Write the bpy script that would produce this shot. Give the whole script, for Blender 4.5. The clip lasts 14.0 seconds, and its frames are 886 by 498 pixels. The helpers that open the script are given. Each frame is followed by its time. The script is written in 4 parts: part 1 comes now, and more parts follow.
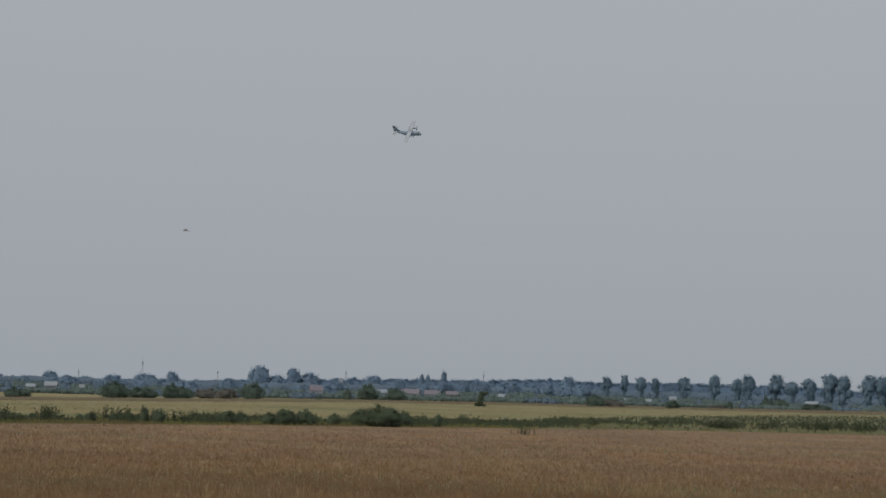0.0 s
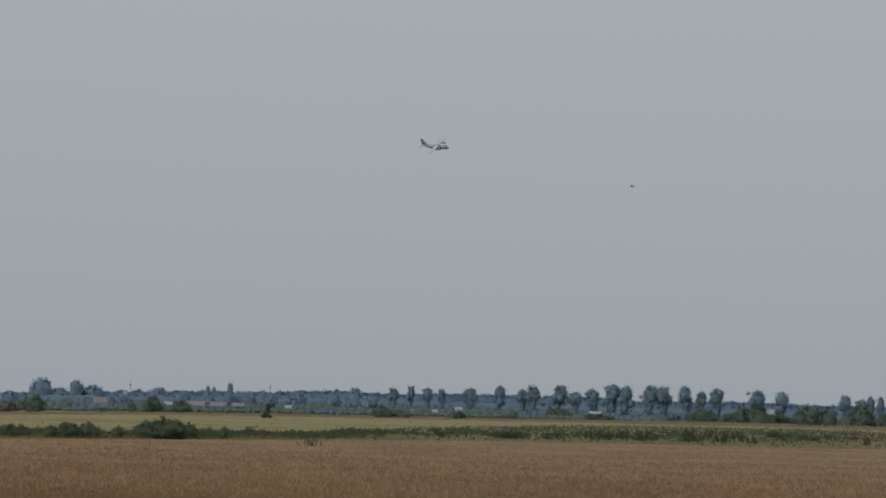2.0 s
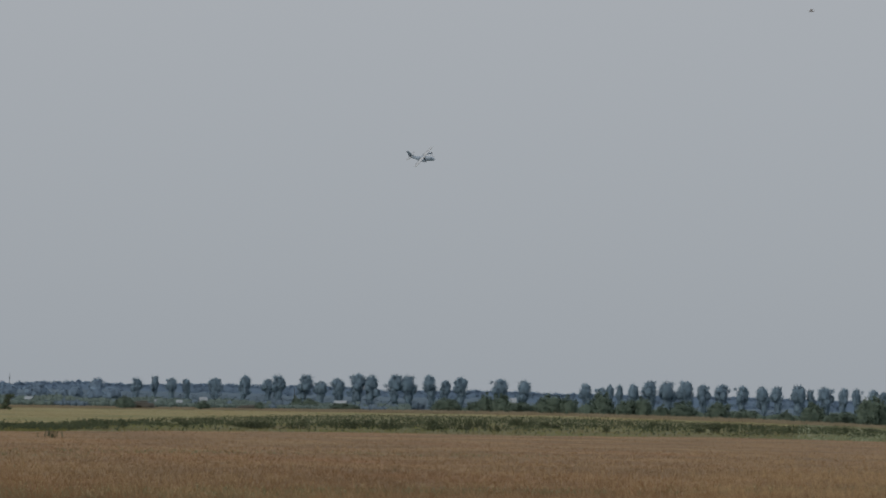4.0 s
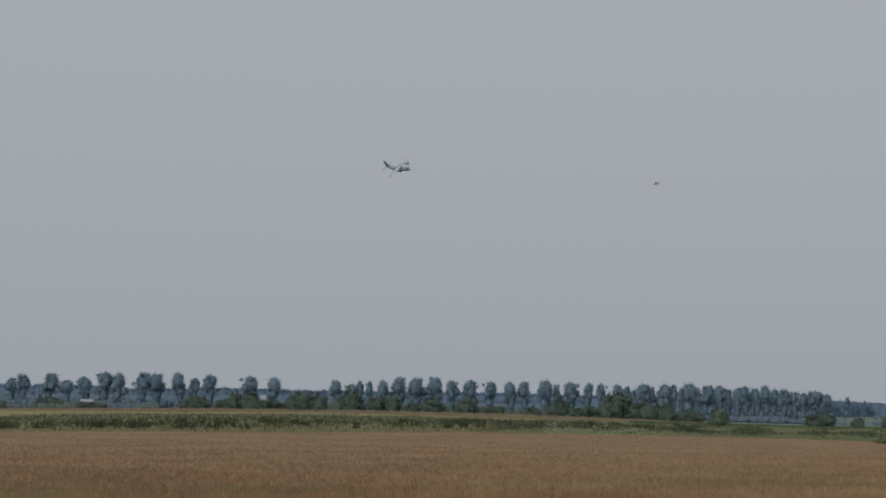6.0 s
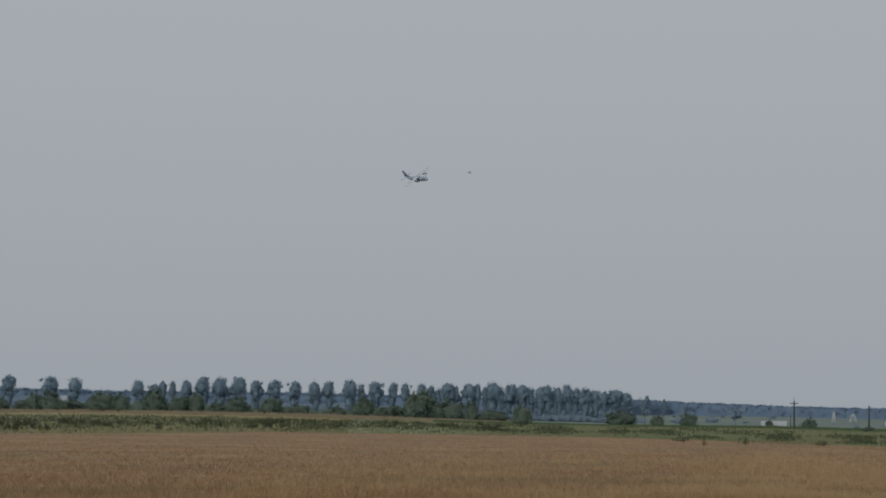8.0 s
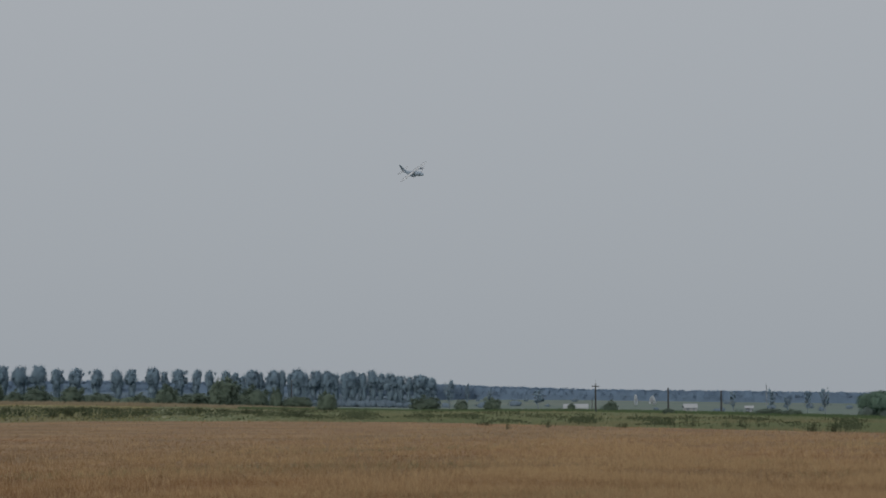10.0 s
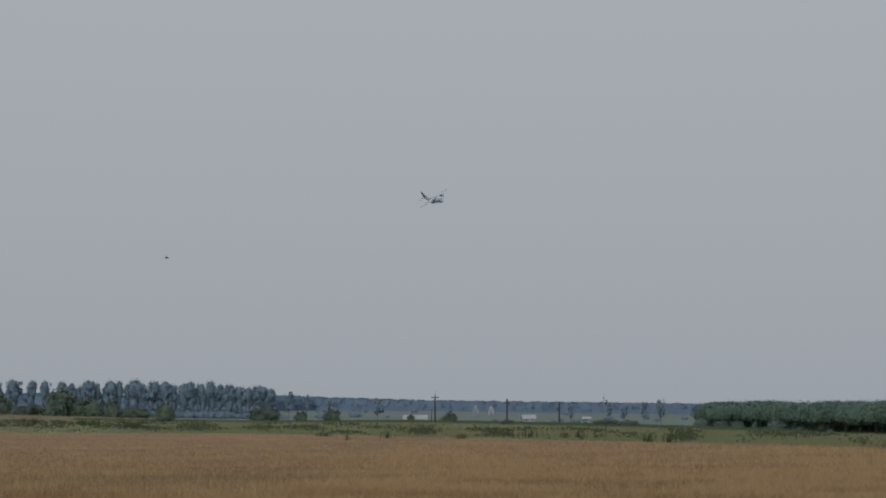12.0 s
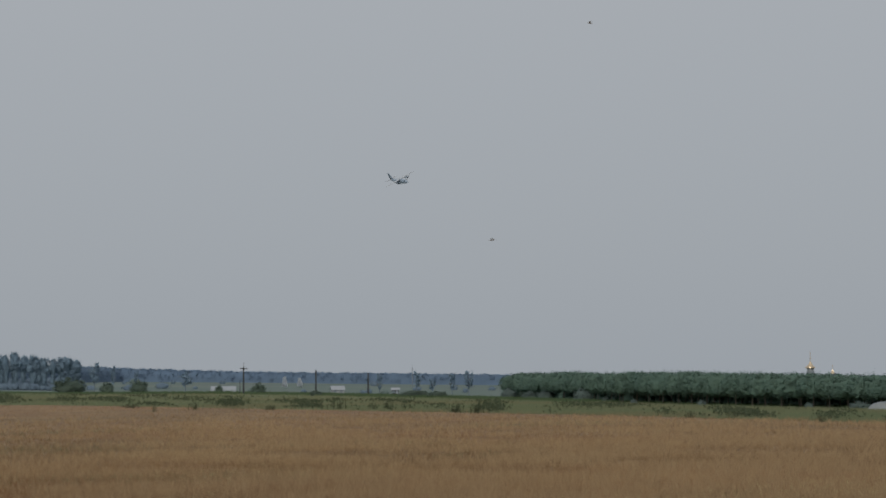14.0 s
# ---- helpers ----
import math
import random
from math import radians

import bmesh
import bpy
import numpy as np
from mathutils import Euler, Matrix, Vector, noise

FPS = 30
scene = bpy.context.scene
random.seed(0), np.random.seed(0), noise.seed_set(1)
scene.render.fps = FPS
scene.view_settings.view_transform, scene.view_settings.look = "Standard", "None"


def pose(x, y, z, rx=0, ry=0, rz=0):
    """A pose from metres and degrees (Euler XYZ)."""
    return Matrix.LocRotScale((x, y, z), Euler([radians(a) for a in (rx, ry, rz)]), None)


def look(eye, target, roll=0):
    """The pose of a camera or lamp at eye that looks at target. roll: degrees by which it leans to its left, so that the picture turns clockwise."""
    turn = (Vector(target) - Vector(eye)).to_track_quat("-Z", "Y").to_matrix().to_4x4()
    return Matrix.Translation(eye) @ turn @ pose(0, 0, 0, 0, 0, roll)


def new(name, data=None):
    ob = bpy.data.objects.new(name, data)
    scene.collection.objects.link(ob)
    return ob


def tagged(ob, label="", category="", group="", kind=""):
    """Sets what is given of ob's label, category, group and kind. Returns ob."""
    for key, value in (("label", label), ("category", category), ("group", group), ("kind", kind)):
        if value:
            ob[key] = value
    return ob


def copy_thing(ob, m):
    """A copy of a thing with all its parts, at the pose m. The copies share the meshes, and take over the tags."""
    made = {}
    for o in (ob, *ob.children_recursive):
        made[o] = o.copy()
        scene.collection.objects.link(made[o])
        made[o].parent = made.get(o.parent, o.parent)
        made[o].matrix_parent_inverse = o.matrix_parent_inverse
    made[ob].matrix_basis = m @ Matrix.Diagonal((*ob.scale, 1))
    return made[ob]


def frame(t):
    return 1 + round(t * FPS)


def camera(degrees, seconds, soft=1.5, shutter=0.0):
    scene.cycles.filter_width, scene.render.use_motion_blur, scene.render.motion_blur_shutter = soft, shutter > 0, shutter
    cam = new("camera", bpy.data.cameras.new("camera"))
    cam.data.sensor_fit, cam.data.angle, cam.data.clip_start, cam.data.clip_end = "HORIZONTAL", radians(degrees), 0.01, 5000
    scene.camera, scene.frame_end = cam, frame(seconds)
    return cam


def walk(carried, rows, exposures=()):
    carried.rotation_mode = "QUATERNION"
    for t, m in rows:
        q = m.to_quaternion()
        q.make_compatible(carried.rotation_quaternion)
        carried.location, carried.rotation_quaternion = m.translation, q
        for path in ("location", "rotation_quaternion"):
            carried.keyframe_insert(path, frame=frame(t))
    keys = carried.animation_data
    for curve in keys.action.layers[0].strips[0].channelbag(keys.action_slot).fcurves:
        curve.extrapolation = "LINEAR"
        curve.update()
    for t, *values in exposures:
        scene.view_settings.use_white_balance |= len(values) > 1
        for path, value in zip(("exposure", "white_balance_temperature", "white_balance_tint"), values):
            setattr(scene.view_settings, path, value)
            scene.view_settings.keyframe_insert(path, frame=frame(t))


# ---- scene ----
EYE = 3.0            # height of the lens above the field


def aim(yaw, pitch, roll):
    """Camera pose on the spot: compass turn, tilt up, lean to the left."""
    return pose(0, 0, EYE, 0, 0, -yaw) @ pose(0, 0, 0, 90 + pitch) @ pose(0, 0, 0, 0, 0, roll)


cam = camera(26.0, 14.0, soft=1.7, shutter=0.12)
PAN = [
    (0.0, -0.005, 4.444, 1.897), (0.5, 1.289, 4.756, 1.772), (1.0, 3.281, 4.997, 1.697),
    (1.5, 4.850, 5.000, 1.615), (2.0, 6.344, 4.970, 1.606), (2.5, 7.972, 5.029, 1.496),
    (3.0, 9.905, 5.250, 1.424), (3.5, 11.846, 5.132, 1.247), (4.0, 13.943, 4.846, 1.254),
    (4.2, 14.849, 4.654, 1.315), (6.3, 22.252, 4.821, 0.807), (6.5, 22.772, 4.729, 0.919),
    (7.0, 23.972, 4.694, 0.756), (7.5, 25.374, 4.795, 0.618), (8.0, 27.244, 4.925, 0.491),
    (8.5, 28.986, 4.800, 0.390), (11.0, 35.229, 4.585, -0.246), (11.5, 36.330, 4.701, -0.114),
    (12.0, 37.872, 4.829, -0.203), (12.5, 39.119, 4.780, -0.134), (13.0, 40.227, 4.510, 0.015),
    (13.5, 41.963, 4.158, -0.079), (14.0, 43.560, 3.947, -0.290)]
walk(cam, [(t, aim(y, p, r)) for t, y, p, r in PAN])

# ---- world and sun ----
SUN_AZ, SUN_EL = -120.0, 43.0      # compass bearing and height of the sun behind the haze
world = bpy.data.worlds.new("hazy_sky")
scene.world = world
world.use_nodes = True
wn, wl = world.node_tree.nodes, world.node_tree.links
sky = wn.new("ShaderNodeTexSky")
sky.sky_type, sky.sun_disc = "NISHITA", False
sky.sun_elevation, sky.sun_rotation = radians(SUN_EL), radians(SUN_AZ)
sky.air_density, sky.dust_density, sky.ozone_density = 1.2, 4.0, 1.0
haze = wn.new("ShaderNodeMix")
haze.data_type = "RGBA"
haze.inputs[0].default_value = 0.965
rise = wn.new("ShaderNodeTexCoord")      # milky overcast, a little duller at the horizon
height = wn.new("ShaderNodeSeparateXYZ")
wl.new(rise.outputs["Generated"], height.inputs[0])
lift = wn.new("ShaderNodeMapRange")
lift.inputs[1].default_value, lift.inputs[2].default_value = 0.0, 0.22
wl.new(height.outputs[2], lift.inputs[0])
milk = wn.new("ShaderNodeMix")
milk.data_type = "RGBA"
milk.inputs[6].default_value, milk.inputs[7].default_value = (3.30, 3.60, 3.95, 1), (3.89, 4.12, 4.41, 1)
wl.new(lift.outputs[0], milk.inputs[0])
wl.new(milk.outputs[2], haze.inputs[7])
wl.new(sky.outputs[0], haze.inputs[6])
wl.new(haze.outputs[2], wn["Background"].inputs[0])
wn["Background"].inputs[1].default_value = 0.1
sun = new("sun", bpy.data.lights.new("sun", "SUN"))
sun.data.energy, sun.data.angle, sun.data.color = 1.0, radians(20), (1.0, 0.95, 0.87)
sa, se = radians(SUN_AZ), radians(SUN_EL)
sun.matrix_world = look((0, 0, 50), (-math.sin(sa) * math.cos(se), -math.cos(sa) * math.cos(se), 50 - math.sin(se)))


# ---- materials ----
def material(name, low, high, scale=1.0, rough=0.85, island=False, blobs=None, bump=0.0, metal=0.0, gloss=0.2, through_leaf=0.0, spread=0.6):
    """Two colours mixed by noise at two scales, or piece by piece; blobs: a third colour in broad patches (colour, scale, amount)."""
    m = bpy.data.materials.new(name)
    m.use_nodes = True
    nt, lk = m.node_tree.nodes, m.node_tree.links
    bsdf = nt["Principled BSDF"]
    bsdf.inputs["Roughness"].default_value = rough
    bsdf.inputs["Metallic"].default_value = metal
    bsdf.inputs["Specular IOR Level"].default_value = gloss
    geo = nt.new("ShaderNodeNewGeometry")
    co = nt.new("ShaderNodeTexCoord")
    fine = nt.new("ShaderNodeTexNoise")
    fine.inputs["Scale"].default_value, fine.inputs["Detail"].default_value = scale, 6
    lk.new(co.outputs["Object"] if not island else geo.outputs["Position"], fine.inputs["Vector"])
    coarse = nt.new("ShaderNodeTexNoise")
    coarse.inputs["Scale"].default_value, coarse.inputs["Detail"].default_value = scale / 7, 3
    lk.new(co.outputs["Object"] if not island else geo.outputs["Position"], coarse.inputs["Vector"])
    mix = nt.new("ShaderNodeMath")
    mix.operation = "ADD"
    lk.new(fine.outputs[0], mix.inputs[0])
    lk.new(coarse.outputs[0], mix.inputs[1])
    ramp = nt.new("ShaderNodeMapRange")
    ramp.inputs[1].default_value, ramp.inputs[2].default_value = 0.7, 1.3
    lk.new(mix.outputs[0], ramp.inputs[0])
    value = ramp.outputs[0]
    if island:
        avg = nt.new("ShaderNodeMath")
        avg.operation = "MULTIPLY_ADD"
        avg.inputs[1].default_value, avg.inputs[2].default_value = spread, 0.0
        lk.new(geo.outputs["Random Per Island"], avg.inputs[0])
        half = nt.new("ShaderNodeMath")
        half.operation = "MULTIPLY_ADD"
        half.inputs[1].default_value = 1 - spread
        lk.new(value, half.inputs[0])
        lk.new(avg.outputs[0], half.inputs[2])
        value = half.outputs[0]
    col = nt.new("ShaderNodeMix")
    col.data_type = "RGBA"
    col.inputs[6].default_value, col.inputs[7].default_value = (*low, 1), (*high, 1)
    lk.new(value, col.inputs[0])
    out = col.outputs[2]
    for tint, bscale, amount in ([] if not blobs else blobs if isinstance(blobs, list) else [blobs]):
        patch = nt.new("ShaderNodeTexNoise")
        patch.inputs["Scale"].default_value, patch.inputs["Detail"].default_value = bscale, 4
        lk.new(geo.outputs["Position"], patch.inputs["Vector"])
        pr = nt.new("ShaderNodeMapRange")
        pr.inputs[1].default_value, pr.inputs[2].default_value = 0.44, 0.64
        pr.inputs[4].default_value = amount
        lk.new(patch.outputs[0], pr.inputs[0])
        over = nt.new("ShaderNodeMix")
        over.data_type = "RGBA"
        over.inputs[7].default_value = (*tint, 1)
        lk.new(pr.outputs[0], over.inputs[0])
        lk.new(out, over.inputs[6])
        out = over.outputs[2]
    lk.new(out, bsdf.inputs["Base Color"])
    if bump:
        b = nt.new("ShaderNodeBump")
        b.inputs["Strength"].default_value, b.inputs["Distance"].default_value = bump, 0.05
        lk.new(fine.outputs[0], b.inputs["Height"])
        lk.new(b.outputs[0], bsdf.inputs["Normal"])
    if through_leaf:
        tr = nt.new("ShaderNodeBsdfTranslucent")
        lk.new(out, tr.inputs[0])
        mx = nt.new("ShaderNodeMixShader")
        mx.inputs[0].default_value = through_leaf
        lk.new(bsdf.outputs[0], mx.inputs[1])
        lk.new(tr.outputs[0], mx.inputs[2])
        lk.new(mx.outputs[0], nt["Material Output"].inputs[0])
    return m


STRAW = material("dry_grass", (0.215, 0.134, 0.072), (0.445, 0.28, 0.147), 0.25, island=True, blobs=[((0.325, 0.178, 0.086), 0.05, 0.7), ((0.21, 0.155, 0.08), 0.033, 0.35), ((0.39, 0.26, 0.132), 0.085, 0.5), ((0.15, 0.108, 0.062), 0.55, 0.5)], through_leaf=0.4, spread=0.55)
PALE_STRAW = material("bleached_grass", (0.455, 0.32, 0.185), (0.6, 0.44, 0.255), 0.5, island=True, through_leaf=0.5, spread=0.5)
SOIL_STRAW = material("dry_field", (0.215, 0.138, 0.076), (0.285, 0.18, 0.098), 0.3, blobs=[((0.325, 0.178, 0.086), 0.05, 0.7), ((0.21, 0.155, 0.08), 0.033, 0.35), ((0.39, 0.26, 0.132), 0.085, 0.5), ((0.15, 0.108, 0.062), 0.55, 0.5)])
HAY = material("ripe_field", (0.27, 0.235, 0.112), (0.33, 0.285, 0.14), 0.3, blobs=[((0.18, 0.195, 0.085), 0.02, 0.75), ((0.34, 0.25, 0.12), 0.035, 0.6)])
HAY_BLADE = material("ripe_grass", (0.28, 0.24, 0.115), (0.335, 0.285, 0.145), 0.5, island=True, blobs=[((0.19, 0.205, 0.09), 0.02, 0.75), ((0.35, 0.26, 0.125), 0.035, 0.6)], through_leaf=0.45)
VERGE = material("weedy_verge", (0.115, 0.125, 0.06), (0.175, 0.175, 0.08), 0.6, blobs=[((0.21, 0.19, 0.075), 0.08, 0.5), ((0.20, 0.155, 0.085), 0.05, 0.45)])
VERGE_BLADE = material("verge_grass", (0.165, 0.18, 0.062), (0.29, 0.28, 0.1), 0.5, island=True, blobs=((0.22, 0.172, 0.092), 0.05, 0.75), through_leaf=0.4)
MEADOW = material("green_meadow", (0.225, 0.26, 0.16), (0.3, 0.32, 0.2), 0.5, blobs=((0.29, 0.255, 0.155), 0.03, 0.6))
MEADOW_BLADE = material("meadow_grass", (0.2, 0.25, 0.14), (0.3, 0.325, 0.19), 0.5, island=True, blobs=((0.31, 0.265, 0.155), 0.03, 0.6), through_leaf=0.45)
# land beyond the fields: blue-green haze is part of the base colours
FAR_LAND = material("hazed_farmland", (0.115, 0.165, 0.148), (0.155, 0.2, 0.168), 0.02, blobs=[((0.22, 0.215, 0.185), 0.006, 0.5), ((0.115, 0.16, 0.15), 0.012, 0.5)])
WEED_LEAF = material("weed_leaf", (0.1, 0.124, 0.075), (0.145, 0.165, 0.098), 0.8, island=True, through_leaf=0.48)
SHRUB_LEAF = material("shrub_leaf", (0.085, 0.115, 0.072), (0.135, 0.165, 0.098), 0.9, island=True, through_leaf=0.22)
# bush green shifted a little to blue-grey for haze at that distance
BUSH_LEAF = material("bush_leaf", (0.105, 0.152, 0.125), (0.165, 0.215, 0.16), 0.5, island=True, through_leaf=0.22)
DRY_BUSH = material("dry_bush_twigs", (0.165, 0.16, 0.14), (0.22, 0.205, 0.175), 0.5, island=True, through_leaf=0.2)
WOOD_LEAF = material("plantation_leaf", (0.112, 0.19, 0.158), (0.168, 0.25, 0.185), 0.5, island=True, through_leaf=0.22)
# poplar leaves paled and blued: distance haze put into the colour
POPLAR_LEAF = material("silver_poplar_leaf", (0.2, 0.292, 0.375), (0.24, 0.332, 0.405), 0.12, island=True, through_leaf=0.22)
# skyline woods: blue distance haze painted into the leaf colour
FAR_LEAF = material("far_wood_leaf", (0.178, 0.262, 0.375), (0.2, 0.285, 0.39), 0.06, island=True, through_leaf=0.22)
# undergrowth, hedge and edge bush leaves greyed by haze mixed into their colours
UNDER_LEAF = material("hazed_undergrowth_leaf", (0.165, 0.23, 0.295), (0.19, 0.255, 0.315), 0.06, island=True, through_leaf=0.22)
HAZY_LEAF = material("hazed_bush_leaf", (0.155, 0.215, 0.205), (0.21, 0.265, 0.235), 0.3, island=True, through_leaf=0.22)
# village crowns are tinted blue for the haze before them
TALL_LEAF = material("hazed_tree_leaf", (0.235, 0.335, 0.45), (0.275, 0.37, 0.475), 0.06, island=True, through_leaf=0.22)
BARK = material("bark", (0.13, 0.115, 0.095), (0.23, 0.20, 0.17), 3.0, bump=0.4)
# bark of the far trees, lightened towards blue to stand for haze
HAZED_BARK = material("hazed_bark", (0.19, 0.235, 0.265), (0.26, 0.3, 0.325), 2.0, bump=0.3)
TIMBER = material("weathered_timber", (0.06, 0.065, 0.07), (0.10, 0.10, 0.10), 4.0, bump=0.3)
STEEL = material("galvanised_steel", (0.30, 0.33, 0.36), (0.38, 0.41, 0.44), 2.0, rough=0.55, metal=0.3)
# village walls, red roofs, doors and panes: contrast lowered in the colours for haze
WHITEWASH = material("whitewash", (0.33, 0.35, 0.375), (0.41, 0.425, 0.44), 1.0, rough=0.8)
CREAM = material("hazed_cream_render", (0.40, 0.41, 0.43), (0.48, 0.48, 0.49), 1.0)
ROOF_RED = material("hazed_red_tiles", (0.235, 0.22, 0.25), (0.29, 0.25, 0.27), 2.0)
ROOF_GREY = material("grey_sheet_roof", (0.30, 0.335, 0.375), (0.40, 0.43, 0.46), 1.0, rough=0.7)
GLASS = material("dark_window_glass", (0.03, 0.04, 0.05), (0.06, 0.07, 0.08), 2.0, rough=0.1, gloss=0.5)
HAZED_PANE = material("hazed_window_pane", (0.20, 0.24, 0.28), (0.26, 0.30, 0.33), 2.0, rough=0.3, gloss=0.5)
HAZED_DOOR = material("hazed_door", (0.28, 0.31, 0.34), (0.34, 0.37, 0.39), 2.0)
GOLD = material("gilded_sheet", (0.80, 0.62, 0.40), (0.92, 0.74, 0.52), 1.5, rough=0.33, metal=1.0)
FILM = material("milky_plastic_film", (0.30, 0.33, 0.355), (0.40, 0.42, 0.44), 0.6, rough=0.5, gloss=0.4)
# one grey aircraft: body darkened for shade, wings and tailplane lightened for sun
PAINT = material("grey_aircraft_paint", (0.285, 0.355, 0.44), (0.34, 0.41, 0.49), 0.6, rough=0.5, gloss=0.4)
PAINT_SUNLIT = material("sunlit_wing_paint", (0.50, 0.525, 0.56), (0.57, 0.59, 0.62), 0.6, rough=0.5, gloss=0.4)
BLADE = material("propeller_black", (0.04, 0.04, 0.045), (0.07, 0.07, 0.075), 2.0, rough=0.5)
BANK_GRASS = material("bank_grass", (0.31, 0.26, 0.18), (0.41, 0.345, 0.24), 0.3, island=True, through_leaf=0.45)
FRESH = material("fresh_grass", (0.105, 0.165, 0.085), (0.155, 0.215, 0.11), 0.3, island=True, through_leaf=0.45)
FLOWER = material("pale_yellow_umbel", (0.50, 0.43, 0.20), (0.64, 0.56, 0.30), 2.0, island=True)

# ---- lie of the land, fitted to the camera's view: compass knots, distances of the field edges and heights ----
AZ = [-20, -13, -8, -3, 2, 7, 12, 17, 22, 27, 32, 37, 42, 47, 52, 57, 64]
EDGE = [150, 150, 166, 184, 208, 236, 258, 262, 299, 288, 273, 228, 196, 174, 152, 134, 134]
STRIP = [170, 170, 191, 223, 273, 347, 358, 377, 463, 446, 423, 353, 304, 252, 207, 179, 179]
FIELD = [350, 350, 430, 515, 600, 650, 700, 675, 650, 560, 495, 430, 360, 290, 250, 210, 210]
Z_STRIP = [-0.0, 0.0, 0.01, 0.0, -0.0, -0.0, 0.42, 0.92, 1.02, 0.72, 0.44, 0.47, 0.15, 0.0, -0.0, 0.01, 0.01]
Z_FIELD = [0.14, 0.17, 0.42, 1.24, 1.7, 2.09, 2.28, 2.71, 2.1, 1.18, 0.41, 0.74, 0.37, -0.02, -0.33, -0.27, -0.27]
Z_FAR = [-0.28, -0.28, -0.28, 1.95, 4.04, 4.4, 4.03, 2.95, 1.75, 0.55, -1.6, -3.77, -6.36, -8.45, -8.45, -8.45, -8.45]
Z_RIDGE = [-1.11, -1.11, -1.11, 2.32, 6.39, 7.77, 7.08, 6.59, 6.14, 5.69, 5.05, 3.23, -0.53, -3.87, -3.87, -3.87, -3.87]


def knots(a):
    return [float(np.interp(a, AZ, v)) for v in (EDGE, STRIP, FIELD, Z_STRIP, Z_FIELD, Z_FAR, Z_RIDGE)]


def ground_z(a, d):
    e, s, f, zs, zf, z1, z2 = knots(a)
    return float(np.interp(d, [e, s, f, 1500, 2600], [0, zs, zf, z1, z2]))


def spot(a, d, dz=0.0):
    """The place on the ground at a compass bearing and a distance from the camera's foot."""
    return Vector((d * math.sin(radians(a)), d * math.cos(radians(a)), ground_z(a, d) + dz))


# ---- mesh helpers ----
def mesh_of(name, verts, faces, mat):
    me = bpy.data.meshes.new(name)
    me.from_pydata([tuple(v) for v in verts], [], [tuple(f) for f in faces])
    for m in (mat if isinstance(mat, (list, tuple)) else [mat]):
        me.materials.append(m)
    me.update()
    return me


def soft_shading(me, normals):
    """Vertex normals of its own for a mesh of loose leaves or blades."""
    me.polygons.foreach_set("use_smooth", np.ones(len(me.polygons), dtype=bool))
    normals = normals / np.linalg.norm(normals, axis=1)[:, None]
    me.normals_split_custom_set_from_vertices(normals.tolist())
    me.update()
    return me


def tri_mesh(name, tris, mat, soft=False):
    """Loose triangles from an array n x 3 x 3; soft: shaded as one sward."""
    tris = np.asarray(tris, dtype=np.float32)
    n = len(tris)
    me = bpy.data.meshes.new(name)
    me.vertices.add(3 * n)
    me.vertices.foreach_set("co", tris.reshape(-1))
    me.loops.add(3 * n)
    me.loops.foreach_set("vertex_index", np.arange(3 * n, dtype=np.int32))
    me.polygons.add(n)
    me.polygons.foreach_set("loop_start", np.arange(0, 3 * n, 3, dtype=np.int32))
    me.materials.append(mat)
    me.update(calc_edges=True)
    if soft:
        across = np.cross(tris[:, 1] - tris[:, 0], tris[:, 2] - tris[:, 0])
        across *= np.sign((across[:, 1:2] < 0) * 2.0 - 1)
        across /= np.linalg.norm(across, axis=1)[:, None]
        soft_shading(me, np.repeat(across * 0.3 + np.array((0, 0, 0.8)), 3, 0))
    return me


def quad_mesh(name, quads, mat):
    """Loose quads from an array n x 4 x 3, or n x 5 x 3 with a shading direction for each."""
    quads = np.asarray(quads, dtype=np.float32)
    n = len(quads)
    soft = quads[:, 4] if quads.shape[1] == 5 else None
    quads = quads[:, :4].copy()
    me = bpy.data.meshes.new(name)
    me.vertices.add(4 * n)
    me.vertices.foreach_set("co", quads.reshape(-1))
    me.loops.add(4 * n)
    me.loops.foreach_set("vertex_index", np.arange(4 * n, dtype=np.int32))
    me.polygons.add(n)
    me.polygons.foreach_set("loop_start", np.arange(0, 4 * n, 4, dtype=np.int32))
    me.materials.append(mat)
    me.update(calc_edges=True)
    return me if soft is None else soft_shading(me, np.repeat(soft, 4, 0))


def part(name, data, material_, parent, label=""):
    """Links a bmesh or a mesh as one object under a thing or a part."""
    if isinstance(data, bmesh.types.BMesh):
        me = bpy.data.meshes.new(name)
        data.to_mesh(me)
        data.free()
        if material_:
            me.materials.append(material_)
        data = me
    ob = new(name, data)
    ob.parent = parent
    return tagged(ob, label)


def thing(name, label, category, group="", m=None):
    ob = new(name)
    ob.empty_display_size = 0.3
    if m is not None:
        ob.matrix_basis = m
    return tagged(ob, label, category, group)


def box(bm, x0, x1, y0, y1, z0, z1, bevel=0.0):
    r = bmesh.ops.create_cube(bm, size=1.0, matrix=Matrix.Translation(((x0 + x1) / 2, (y0 + y1) / 2, (z0 + z1) / 2)) @ Matrix.Diagonal((x1 - x0, y1 - y0, z1 - z0, 1)))
    if bevel:
        es = list({e for v in r["verts"] for e in v.link_edges})
        bmesh.ops.bevel(bm, geom=es, offset=bevel, segments=1, affect="EDGES")
    return bm


